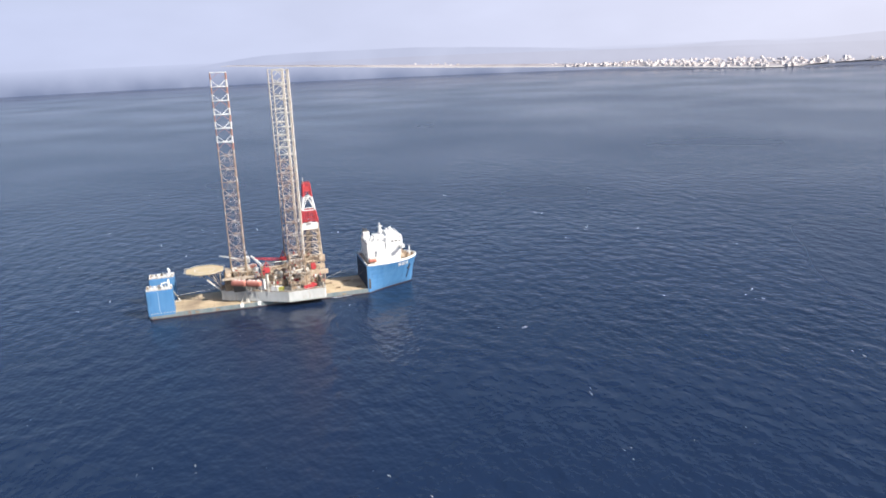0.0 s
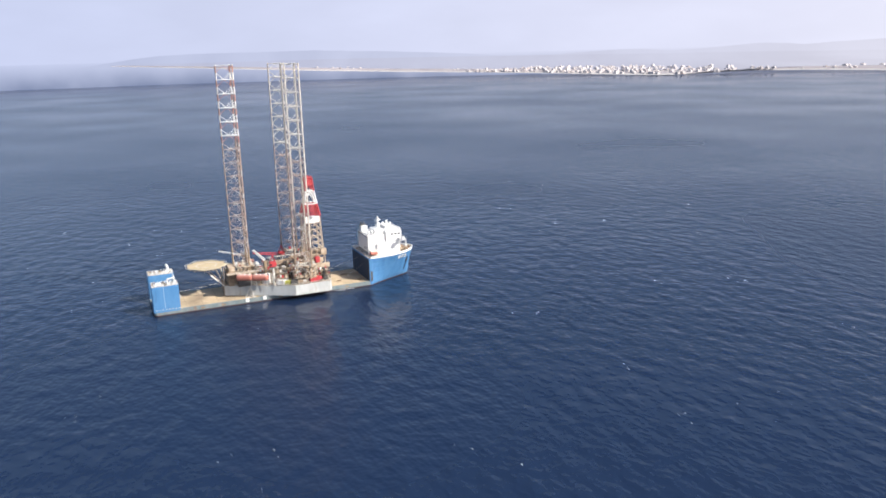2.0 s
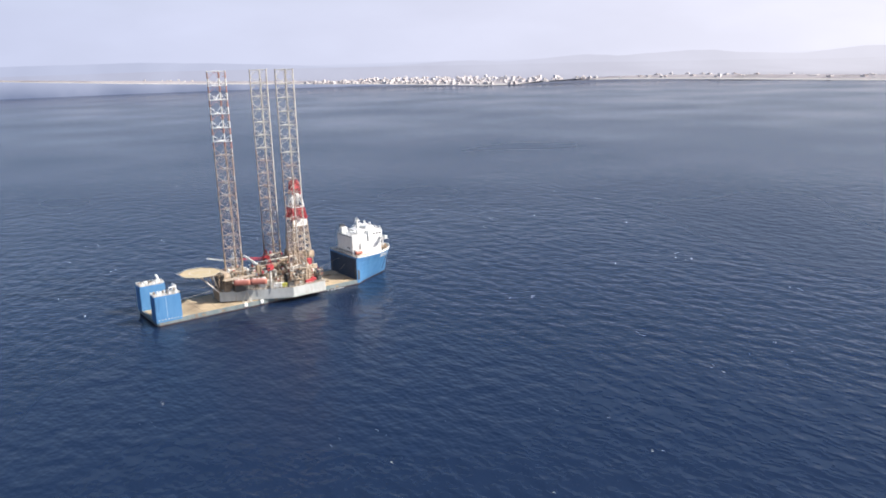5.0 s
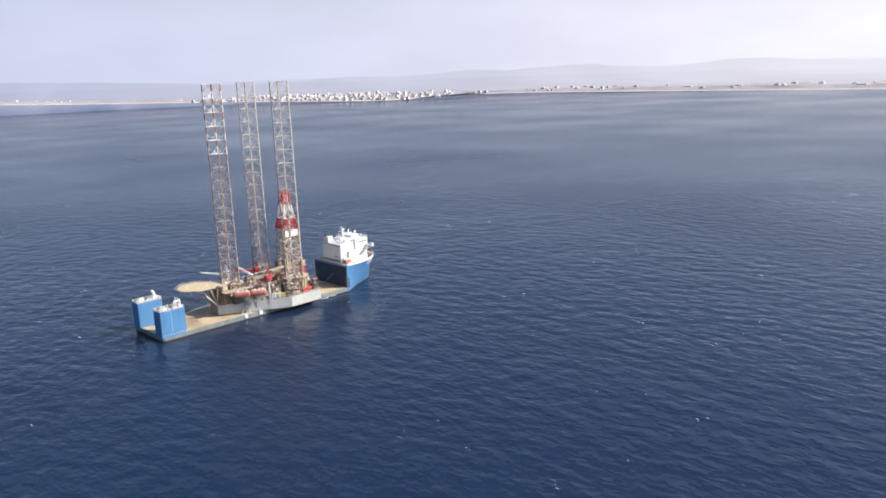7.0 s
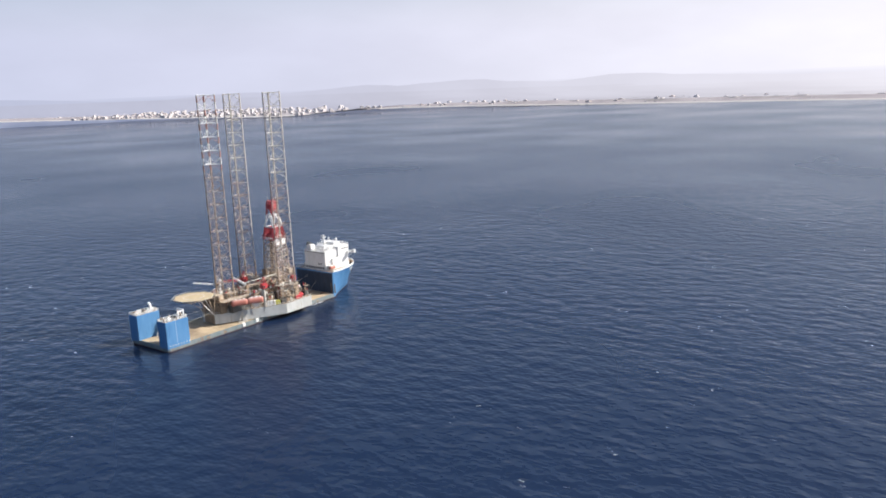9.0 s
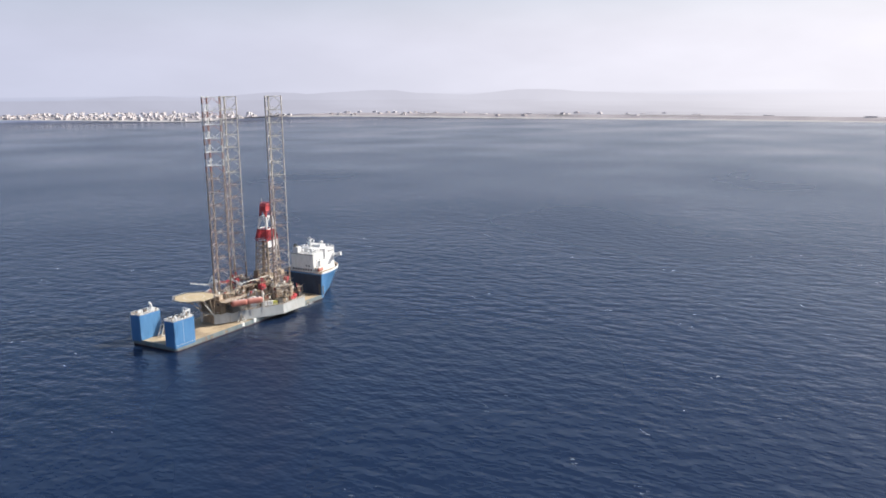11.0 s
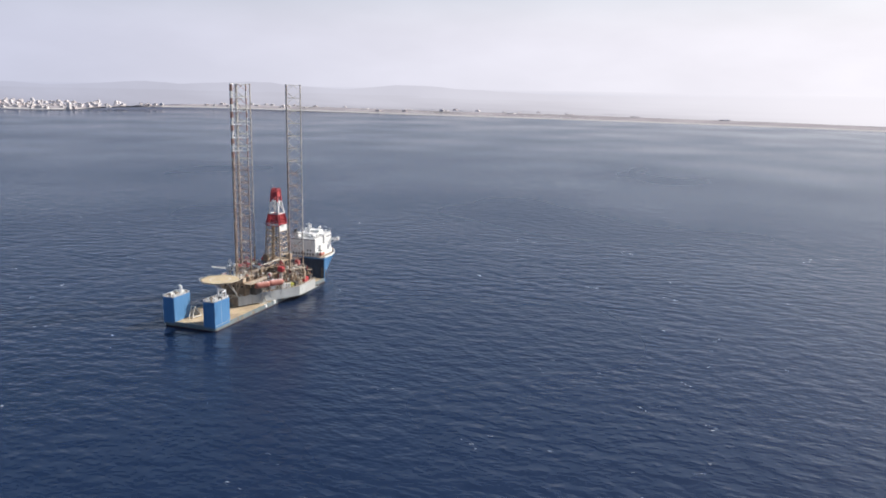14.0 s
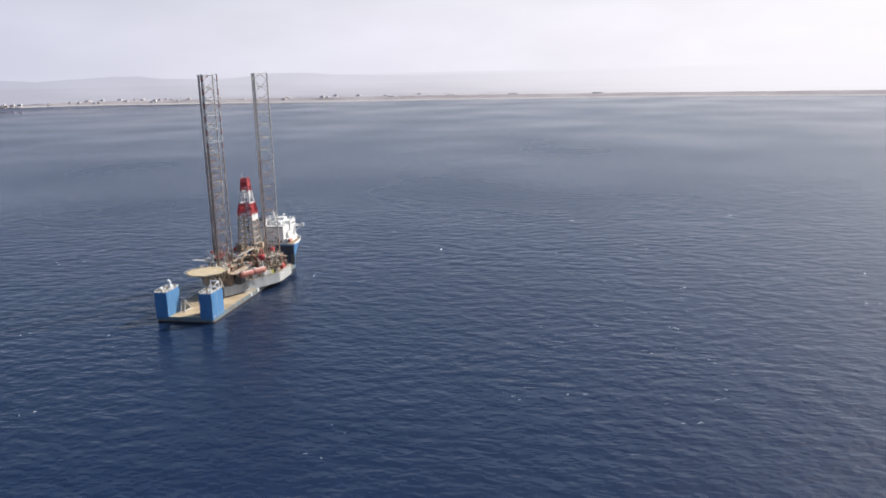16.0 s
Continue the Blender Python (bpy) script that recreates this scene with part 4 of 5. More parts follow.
for i in range(5):
    y = HY - 9 + i * 4.5
    w = math.sqrt(max(1, 10.9 ** 2 - (y - HY) ** 2))
    rod(m, (HX - w, y, HZ - 0.8), (HX + w, y, HZ - 0.8), 0.28, 4)
for i in range(4):
    x = HX - 7.5 + i * 5
    w = math.sqrt(max(1, 10.9 ** 2 - (x - HX) ** 2))
    rod(m, (x, HY - w, HZ - 1.3), (x, HY + w, HZ - 1.3), 0.3, 4)
part("deck_girder", m, TAN, heli)
for y0, y1 in ((-3.9, -6.4), (3.9, 7.6)):
    for x1, z1 in ((27.0, HZ - 1.3), (33.0, HZ - 1.3)):
        part("strut", rod(B(), (37.2, y0, 9.4), (x1, y1, z1), 0.2, 6), TAN, heli, "slanting tan strut")
    part("strut", rod(B(), (37.2, y0, 8.0), (37.2, y1, HZ - 1.0), 0.25, 6), TAN, heli)
part("strut", rod(B(), (37.0, -4.4, 9.0), (29.6, -6.4, 16.8), 0.3, 6), WHITE, heli, "white boat boom")
part("strut", rod(B(), (37.2, -4.0, 9.8), (37.2, 4.0, 18), 0.25, 6), PALE, heli)

# accommodation between helideck and first leg
living = part("accommodation", box(B(), 39.5, 44.2, -8.2, 8.2, RIG_UP, 17.2, 0.15), BROWN, rig, "brown accommodation block")
part("upper_block", box(B(), 40.2, 43.6, -6.4, 6.6, 17.2, 19.8, 0.15), TAN, rig)
part("side_block", box(B(), 44.2, 58.4, -12.6, -8.6, RIG_UP, 13.6, 0.15), DARK, rig, "dark block behind the lifeboats")
part("side_block", box(B(), 44.2, 58.4, 9.0, 12.6, RIG_UP, 16.2, 0.15), TAN, rig)
part("walkway", box(B(), 38.2, 60, -13.2, -8.2, 17.0, 17.2), TAN, rig)
part("railing", rail(B(), [(38.4, -8.4), (38.4, 8.4)], 19.8, 1.1, 2, 0.08), PALE, living)
part("railing", rail(B(), [(38.4, -13.0), (60, -13.0)], 17.2, 1.1, 2, 0.08), PALE, living)
for y in range(-6, 7, 3):
    part("window_pane", box(B(), 39.44, 39.52, y - 0.5, y + 0.5, 14.4, 15.4), GLASS, living)

for x, y in ((47.4, -15.2), (55.6, -19.6)):
    lifeboat("rig_lifeboat", (x, y, 15.2), 9.6, radians(-30), "orange enclosed lifeboat hung over the rig's side", RIG_UP)
for x, y in ((46.2, 14.6), (55.0, 18.2)):
    lifeboat("rig_lifeboat", (x, y, 15.2), 10.0, radians(210), "orange enclosed lifeboat hung over the rig's side", RIG_UP)


def lattice(m, p, q, w0, w1, bays, r=0.12):
    """A square lattice boom from p to q."""
    p, q = Vector(p), Vector(q)
    t = (q - p).to_track_quat("Z", "Y").to_matrix()
    def at(f, i):
        w = (w0 + (w1 - w0) * f) / 2
        sx, sy = ((-1, -1), (1, -1), (1, 1), (-1, 1))[i % 4]
        return p.lerp(q, f) + t @ Vector((sx * w, sy * w, 0))
    for i in range(4):
        rod(m, at(0, i), at(1, i), r * 1.5, 5)
    for k in range(bays + 1):
        for i in range(4):
            rod(m, at(k / bays, i), at(k / bays, i + 1), r, 4)
            if k < bays:
                rod(m, at(k / bays, i + k % 2), at((k + 1) / bays, i + 1 - k % 2), r, 4)
    return m


def crane(at, top, tip, paint, boom_paint, label, width=1.5):
    ob = thing("deck_crane", (at[0], at[1], RIG_UP + 0.1), label, "crane", "cranes on the rig")
    x, y = at
    part("pedestal", rod(B(), (x, y, RIG_UP), (x, y, top), 0.75, 12), PALE, ob, "pale round pedestal")
    part("slew_ring", rod(B(), (x, y, top), (x, y, top + 0.5), 1.5, 12), DARK, ob)
    m = box(B(), x - 1.9, x + 1.9, y - 1.5, y + 1.5, top + 0.5, top + 3.4, 0.2)
    house = part("crane_house", m, paint, ob)
    part("cab", box(B(), x - 2.6, x - 0.8, y - 2.6, y - 1.5, top + 0.8, top + 2.8, 0.12), paint, ob)
    part("cab_window", box(B(), x - 2.5, x - 0.9, y - 2.66, y - 2.58, top + 1.6, top + 2.6), GLASS, ob)
    m = B()
    for sgn in (-1, 1):
        rod(m, (x + 1.4, y + sgn * 1.2, top + 3.2), (x + 0.2, y + sgn * 0.5, top + 7.2), 0.2, 5), rod(m, (x - 1.4, y + sgn * 1.2, top + 3.2), (x + 0.2, y + sgn * 0.5, top + 7.2), 0.16, 5)
    rod(m, (x + 0.2, y - 0.8, top + 7.2), (x + 0.2, y + 0.8, top + 7.2), 0.25, 5)
    part("gantry", m, paint, ob)
    part("boom", lattice(B(), (x, y, top + 1.6), tip, width, width * 0.5, 10, 0.09), boom_paint, ob, "lattice boom")
    tipv = Vector(tip)
    part("stay_rope", rod(B(), (x + 0.2, y, top + 7.2), tipv, 0.05, 4), DARK, ob)
    return ob


crane((63.6, -18.8), 20.2, (82.0, -5.0, 22.2), RED, BROWN, "red deck crane on a pale pedestal, brown boom", 1.1)
crane((76.0, 14.6), 17.6, (58.0, 11.5, 22.6), RED, RED, "red deck crane with a red boom laid aft")
crane((53.8, 12.2), 20.0, (38.0, 14.2, 25.8), WHITE, WHITE, "white deck crane with a white boom laid aft", 0.8)
m = B()
bmesh.ops.create_icosphere(m, subdivisions=2, radius=1.5, matrix=Matrix.Translation((53.4, 9.2, 24.0)))
rod(m, (53.4, 9.2, 16.2), (53.4, 9.2, 22.8), 0.4, 8)
tagged(part("satellite_dome", m, WHITE, None, smooth=True), "white satellite dome on a post", "dome")
# white inclined vent trunk beside the first leg
ob = thing("inclined_hopper", (60, -3, RIG_UP + 0.1), "white slanting duct on a pale support", "duct")
part("duct", lattice(B(), (61.6, -4.8, 21.6), (56.2, 0.8, 27.0), 1.1, 0.7, 6, 0.1), WHITE, ob)
part("support", box(B(), 61.0, 62.8, -6.0, -4.2, RIG_UP + 0.1, 21.2, 0.15), BROWN, ob)

# red winch house by the starboard leg, and its twin
for y, s in ((-14.4, 1), (11.0, -1)):
    ob = thing("winch_house", (91.2, y, RIG_UP + 0.1), "red machinery house on a tan frame", "machinery")
    m = B()
    for dx in (-1.8, 1.8):
        for dy in (-1.6, 1.6):
            rod(m, (91.2 + dx, y + dy, RIG_UP + 0.1), (91.2 + dx, y + dy, 18.6), 0.25, 5)
    part("frame", m, TAN, ob)
    part("house", box(B(), 89.8, 92.6, y - 1.4, y + 1.4, 18.6, 22.2, 0.3), RED, ob)
    part("mast", rod(B(), (91.2, y, 22.2), (91.2, y, 25.5), 0.3, 8), BROWN, ob)

# derrick on its cantilever
DX, DY = 92.7, 1.7
cant = thing("drilling_derrick", (DX, DY, RIG_UP + 0.1), "red and white lattice derrick over a tan base", "derrick")
m = B()
for y in (DY - 7, DY + 7):
    box(m, 66, 101, y - 0.5, y + 0.5, 12.6, 15.4)
    for x in range(67, 101, 4):
        rod(m, (x, y, RIG_UP + 0.1), (x, y, 12.6), 0.3, 5)
for x in range(67, 101, 6):
    box(m, x, x + 0.5, DY - 6.5, DY + 6.5, 13.4, 14.6)
part("cantilever_beam", m, TAN, cant)
part("drill_floor", box(B(), DX - 7, DX + 7, DY - 7.4, DY + 7.4, 20.4, 21.0), BROWN, cant)
for sy in (-6.6, 6.6):
    m = B()
    for sx in (-6, -2, 2, 6):
        rod(m, (DX + sx, DY + sy, 15.4), (DX + sx, DY + sy, 20.4), 0.35, 5)
        if sx < 6:
            rod(m, (DX + sx, DY + sy, 15.4), (DX + sx + 4, DY + sy, 20.4), 0.2, 5)
    part("substructure", m, TAN, cant)
part("doghouse", box(B(), DX - 6.4, DX - 2.4, DY + 3.4, DY + 7.2, 21, 24.6, 0.15), BROWN, cant)
part("wind_wall", box(B(), DX + 3.5, DX + 7.0, DY - 7.3, DY - 4.4, 21, 24.2, 0.1), TAN, cant, "tan cabin on the drill floor")


def tower(z0, z1, step, mat, r, name="tower_section"):
    def half(z):
        return float(np.interp(z, (21, 44, 52, 60, 67.6), (5.7, 4.7, 3.7, 2.5, 2.0)))
    m = B()
    def pt(i, z):
        sx, sy = ((-1, -1), (1, -1), (1, 1), (-1, 1))[i % 4]
        return Vector((DX + sx * half(z), DY + sy * half(z), z))
    z = z0
    while z < z1 - 0.01:
        zn = min(z1, z + step)
        for i in range(4):
            rod(m, pt(i, z), pt(i, zn), r * 1.7, 6)
            rod(m, pt(i, z), pt(i + 1, z), r, 5)
            mid = (pt(i, zn) + pt(i + 1, zn)) / 2
            rod(m, pt(i, z), mid, r * 0.9, 5), rod(m, pt(i + 1, z), mid, r * 0.9, 5)
        z = zn
    for i in range(4):
        rod(m, pt(i, z1), pt(i + 1, z1), r, 5)
    return part(name, m, mat, cant)


tower(21, 44.2, 3.9, TAN, 0.24)
tower(44.2, 52.0, 3.9, RED, 0.26)
tower(52.0, 59.8, 7.8, WHITE, 0.32)
tower(59.8, 67.6, 3.9, RED, 0.3)
part("fingerboard_panel", box(B(), DX - 4.7, DX + 4.7, DY - 5.0, DY - 4.82, 40.3, 44.5), WHITE, cant, "white wind panel")
# red wind walls, wider at the foot, in upright boards on two rails
for dx, dy in ((-1, 0), (0, -1), (1, 0), (0, 1)):
    px, py = -dy, dx
    m = B()
    for z, h in ((45.6, 5.15), (51.4, 4.0)):
        rod(m, (DX + dx * h - px * h, DY + dy * h - py * h, z), (DX + dx * h + px * h, DY + dy * h + py * h, z), 0.2, 4)
    wall = part("wind_wall", m, RED, cant, "red boarded wind wall")
    for k in range(9):
        f = -0.92 + k * 0.23
        part("board", rod(B(), (DX + dx * 5.2 + px * 5.15 * f, DY + dy * 5.2 + py * 5.15 * f, 45.3), (DX + dx * 4.0 + px * 4.0 * f, DY + dy * 4.0 + py * 4.0 * f, 51.6), 0.36 if k % 3 else 0.2, 4), RED, wall)
m = B()
for dx, dy in ((-5.4, 0), (0, 5.4), (0, -5.4)):
    box(m, DX + dx - 1.2, DX + dx + 1.2, DY + dy - 1.2, DY + dy + 1.2, 44.6, 44.9)
rail(m, [(DX - 6.2, DY - 5.4), (DX - 6.2, DY + 5.4), (DX + 5.4, DY + 6.2)], 44.9, 1.1, 1.8, 0.1)
part("monkey_board", m, WHITE, cant)
part("crown_block", box(B(), DX - 2.3, DX + 2.3, DY - 2.3, DY + 2.3, 63.4, 66.4, 0.1), RED, cant, "red crown block")
part("crown_rail", rail(B(), [(DX - 2, DY - 2), (DX + 2, DY - 2), (DX + 2, DY + 2), (DX - 2, DY + 2), (DX - 2, DY - 2)], 67.6, 1.1, 1.4, 0.1), RED, cant)
part("aerial", rod(B(), (DX - 1.6, DY + 1.2, 67.4), (DX - 1.6, DY + 1.2, 71.4), 0.13, 5), PALE, cant)
m = B()
rod(m, (DX, DY, 24), (DX, DY, 62), 0.18, 6), box(m, DX - 0.9, DX + 0.9, DY - 0.7, DY + 0.7, 33, 36.5)
part("travelling_block", m, DARK, cant)
for i in range(7):
    part("drill_pipe_stand", rod(B(), (DX - 2.8 + i * 0.45, DY + 2.6, 21), (DX - 1.9 + i * 0.3, DY + 2.4, 44.5), 0.14, 5), BROWN, cant)
m = B()
rod(m, (DX - 6.0, DY + 5.4, 21), (DX - 3.4, DY + 3.0, 40), 0.2, 5), rod(m, (DX - 6.4, DY + 1.4, 21), (DX - 4.0, DY + 1.0, 40), 0.25, 5), rod(m, (DX - 6.4, DY + 1.4, 21), (DX - 4.4, DY + 4.4, 31), 0.2, 5)
part("stand_pipe", m, PALE, cant)
part("vee_door_ramp", prism(B(), [(DX - 14, DY - 1.5), (DX - 7, DY - 1.5), (DX - 7, DY + 1.5), (DX - 14, DY + 1.5)], 19.8, 20.6), TAN, cant)
part("catwalk", box(B(), 64, 79, DY - 1.6, DY + 1.6, 18.0, 18.6), TAN, cant)
part("support", box(B(), 66, 67, DY - 1.4, DY + 1.4, RIG_UP, 18), TAN, cant)
part("support", box(B(), 76, 77, DY - 1.4, DY + 1.4, RIG_UP, 18), TAN, cant)
part("flow_pipe", rod(B(), (63, -2.5, 22.2), (88, -3.5, 22.6), 0.4, 8), PALE, cant, "long pale pipe")
part("pipe_support", rod(B(), (64, -2.5, RIG_UP), (64, -2.5, 22), 0.3, 6), TAN, cant)

# loose gear on the rig's main deck
rng = random.Random(11)


def container(x, y, l, w, h, turn, mat, label, z=RIG_UP + 0.1):
    ob = thing("deck_container", (x, y, z), label, "container", "boxes on the rig deck")
    m = box(B(), -l / 2, l / 2, -w / 2, w / 2, 0.15, h, 0.06)
    for k in range(int(l / 0.8)):
        for s in (-1, 1):
            box(m, -l / 2 + 0.3 + k * 0.8, -l / 2 + 0.55 + k * 0.8, s * w / 2 - 0.05, s * w / 2 + 0.05, 0.3, h - 0.2)
    t = Matrix.Translation((x, y, z)) @ Matrix.Rotation(turn, 4, "Z")
    m.transform(t)
    part("body", m, mat, ob)
    m = box(B(), -l / 2 - 0.03, -l / 2 + 0.02, -w * 0.42, w * 0.42, 0.3, h - 0.15)
    m.transform(t)
    part("door", m, mat, ob)


def tank(x, y, r, h, mat, label):
    ob = thing("deck_tank", (x, y, RIG_UP + 0.1), label, "tank", "tanks on the rig deck")
    m = rod(B(), (x, y, RIG_UP + 0.1), (x, y, RIG_UP + h), r, 14)
    rod(m, (x, y, RIG_UP + h), (x, y, RIG_UP + h + 0.5), r, 14, r * 0.4)
    part("shell", m, mat, ob)
    part("ladder", rail(B(), [(x - r - 0.1, y - 0.2), (x - r - 0.1, y + 0.2)], RIG_UP + 0.1, h, 0.4, 0.05), PALE, ob)


def machine(x, y, w, h, mat, label):
    ob = thing("deck_machine", (x, y, RIG_UP + 0.1), label, "machinery", "machines on the rig deck")
    z = RIG_UP + 0.1
    part("skid", box(B(), x - w, x + w, y - w * .6, y + w * .6, z, z + 0.4), DARK, ob)
    m = box(B(), x - w * .8, x + w * .3, y - w * .45, y + w * .45, z + 0.4, z + h, 0.12)
    rod(m, (x + w * .3, y, z + h * .5), (x + w * .95, y, z + h * .5), h * .3, 10)
    part("engine", m, mat, ob)
    part("stack", rod(B(), (x - w * .3, y, z + h), (x - w * .3, y, z + h + 1.8), 0.22, 8), BROWN, ob)


YELLOW = material("yellow_green_paint", (0.42, 0.40, 0.08), 0.6, second=(0.32, 0.32, 0.08), scale=0.8)
for x, y, l, w, h, a, mt, lb in ((66.5, -13.2, 6, 3.0, 3.6, -30, PALE, "pale grey deck container"), (67.5, -19.6, 5.2, 2.6, 2.8, -30, WHITE, "white deck container beside the crane"),
        (71.2, -21.2, 3.4, 2.4, 2.4, -20, YELLOW, "yellow-green skid on the rig deck"), (74.6, -22.4, 4.0, 2.4, 2.6, 0, DARK, "dark deck container at the rail"),
        (64.0, 7.0, 6, 2.6, 2.8, 0, BROWN, "brown deck container on the rig"), (69.5, 9.2, 6, 2.6, 2.8, 15, RED, "red deck container on the rig"), (67.0, 18.2, 6, 2.6, 2.8, 30, PALE, "pale deck container near the port rail"),
        (93.8, -20.4, 4.6, 2.6, 2.9, 90, DARK, "dark deck container at the corner"), (94.2, -9.6, 4.0, 2.6, 3.2, 90, BROWN, "brown box below the derrick"), (94.4, 8.4, 4.6, 2.6, 3.0, 90, DARK, "dark box below the derrick"),
        (94.0, 19.2, 4.6, 2.6, 2.8, 90, TAN, "tan deck container on the rig"), (60.2, -13.8, 4.2, 2.4, 6.4, -30, WHITE, "tall white cabin beside the lifeboats"), (47.5, 5.5, 4.6, 3, 6.5, 0, PALE, "pale cabin beside the leg"),
        (71.5, -8.6, 5.4, 2.6, 3.4, 0, TAN, "tan deck container on the pipe deck"), (78.2, 1.4, 5.4, 2.6, 3.6, 0, BROWN, "brown deck container on the pipe deck"), (86.5, -23.0, 5.0, 1.8, 2.2, 0, RED, "red tool box at the rail")):
    container(x, y, l, w, h, radians(a), mt, lb)
for x, y, r, h, mt, lb in ((72.6, -4.4, 1.6, 7.0, PALE, "pale upright tank on the rig"), (70.4, 4.6, 1.6, 6.4, PALE, "pale upright tank on the rig"), (75.2, 7.4, 1.4, 6.0, TAN, "tan upright tank on the rig"), (58.8, 4.6, 1.5, 8.2, WHITE, "white upright tank by the leg"),
        (58.8, 8.2, 1.5, 8.2, WHITE, "white upright tank by the leg"), (76.2, -13.6, 1.3, 5.2, DARK, "dark upright tank on the rig"), (94.6, -15.4, 1.3, 5.6, DARK, "dark upright tank on the rig"), (94.4, 13.8, 1.3, 5.2, BROWN, "brown upright tank on the rig")):
    tank(x, y, r, h, mt, lb)
for x, y, w, h, mt, lb in ((78.2, -22.6, 1.8, 2.8, BROWN, "brown engine on a dark skid"), (89.8, -21.6, 1.9, 3.0, RED, "red engine on a dark skid"), (90.4, 21.2, 1.9, 3.0, BROWN, "brown engine on a dark skid"),
        (75.4, 21.6, 1.9, 3.0, DARK, "dark engine on a skid"), (66.2, -8.6, 1.8, 3.2, DARK, "dark engine on a skid"), (60.8, 12.8, 1.8, 3.0, RED, "red engine on a dark skid"), (80.6, -8.6, 1.7, 3.4, RED, "red engine on a dark skid"), (87, 6.4, 1.8, 3.4, DARK, "dark engine on a skid")):
    machine(x, y, w, h, mt, lb)
for k, (x0, y0, length, rows) in enumerate(((66, 2.6, 11, 4), (79, -13.0, 9, 3), (64.5, -16.4, 6, 3))):
    ob = thing("pipe_stack", (x0 + length / 2, y0, RIG_UP + 0.1), "stack of brown drill pipes on the rig deck", "pipes", "pipe stacks on the rig deck")
    for i in range(rows):
        for j in range(rows - i // 2):
            yy, zz = y0 + (j + 0.5 * (i % 2)) * 0.62, RIG_UP + 0.45 + i * 0.54
            part("pipe", rod(B(), (x0, yy, zz), (x0 + length, yy, zz), 0.29, 7), BROWN if (i + j) % 3 else TAN, ob)

rng = random.Random(77)


def scaffold(x, y, l, w, z0, z1, mat, label):
    """A framed machinery rack: posts, cross beams, floors and the pipework that hangs in it."""
    ob = thing("equipment_rack", (x, y, z0), label, "rack", "equipment racks on the rig")
    m = B()
    for sx in (-1, 1):
        for sy in (-1, 1):
            rod(m, (x + sx * l / 2, y + sy * w / 2, z0), (x + sx * l / 2, y + sy * w / 2, z1), 0.14, 4)
    floors = max(1, int((z1 - z0) / 2.6))
    for k in range(1, floors + 1):
        z = z0 + (z1 - z0) * k / floors
        c = [(x - l / 2, y - w / 2, z), (x + l / 2, y - w / 2, z), (x + l / 2, y + w / 2, z), (x - l / 2, y + w / 2, z)]
        for a, b in zip(c, c[1:] + c[:1]):
            rod(m, a, b, 0.11, 4)
        rod(m, c[k % 4], (c[(k + 1) % 4][0], c[(k + 1) % 4][1], z - (z1 - z0) / floors), 0.08, 4)
    part("frame", m, mat, ob)
    for k in range(1, floors + 1):
        z = z0 + (z1 - z0) * k / floors
        part("floor_plate", box(B(), x - l / 2, x + l / 2, y - w / 2, y + w / 2, z - 0.05, z + 0.05), rng.choice((BROWN, TAN, DARK)), ob)
        for _ in range(4):
            px, py = x + rng.uniform(-.38, .38) * l, y + rng.uniform(-.38, .38) * w
            h = rng.uniform(0.5, 1.8)
            if rng.random() < 0.5:
                part("valve_box", box(B(), px - 0.5, px + 0.5, py - 0.4, py + 0.4, z + 0.05, z + h, 0.05), rng.choice((BROWN, TAN, PALE, RED, DARK, WHITE)), ob)
            else:
                part("riser", rod(B(), (px, py, z + 0.05), (px, py, z + h + 0.6), 0.22, 7), rng.choice((BROWN, TAN, PALE, RED)), ob)


for x, y, l, w, z1, mt in ((70.0, -15.6, 4.5, 3.2, 15.5, TAN), (77.0, -18.6, 3.0, 4.0, 16.5, TAN), (75.5, -9.6, 4.0, 3.0, 17.0, BROWN), (68.5, 11.8, 4.6, 3.4, 16.0, TAN), (73.0, 18.6, 4.0, 4.0, 15.5, BROWN), (63.2, -10.4, 3.4, 3.0, 17.0, TAN),
        (62.6, 2.4, 3.2, 4.0, 18.5, PALE), (81.8, -3.8, 4.0, 4.6, 19.0, BROWN), (82.0, 5.6, 4.4, 4.0, 18.0, TAN), (91.0, -18.4, 3.4, 2.6, 15.0, TAN), (90.6, 16.4, 3.6, 3.4, 15.5, BROWN), (47.5, -5.4, 3.8, 3.2, 20.0, TAN), (57.6, -7.4, 3.2, 4.0, 18.5, TAN), (95.2, 2.0, 2.4, 6.0, 15.0, DARK), (88.4, -10.2, 3.4, 3.4, 20.0, TAN), (95.2, -21.0, 2.6, 3.4, 15.5, DARK), (79.4, -24.0, 5.0, 2.0, 13.5, TAN), (88.0, 11.0, 3.6, 3.2, 19.5, TAN), (86.4, -5.0, 3.0, 3.0, 20.2, TAN), (66.4, -20.4, 3.0, 2.2, 14.2, BROWN), (43.0, 10.2, 3.4, 2.6, 16.0, TAN), (58.0, -13.0, 2.6, 2.6, 17.0, BROWN)):
    scaffold(x, y, l, w, RIG_UP + 0.1, z1, mt, "tan steel rack crowded with pipes and boxes" if mt is TAN else "worn steel rack crowded with pipes and boxes")

# small gear crowded between the larger things
rng = random.Random(303)


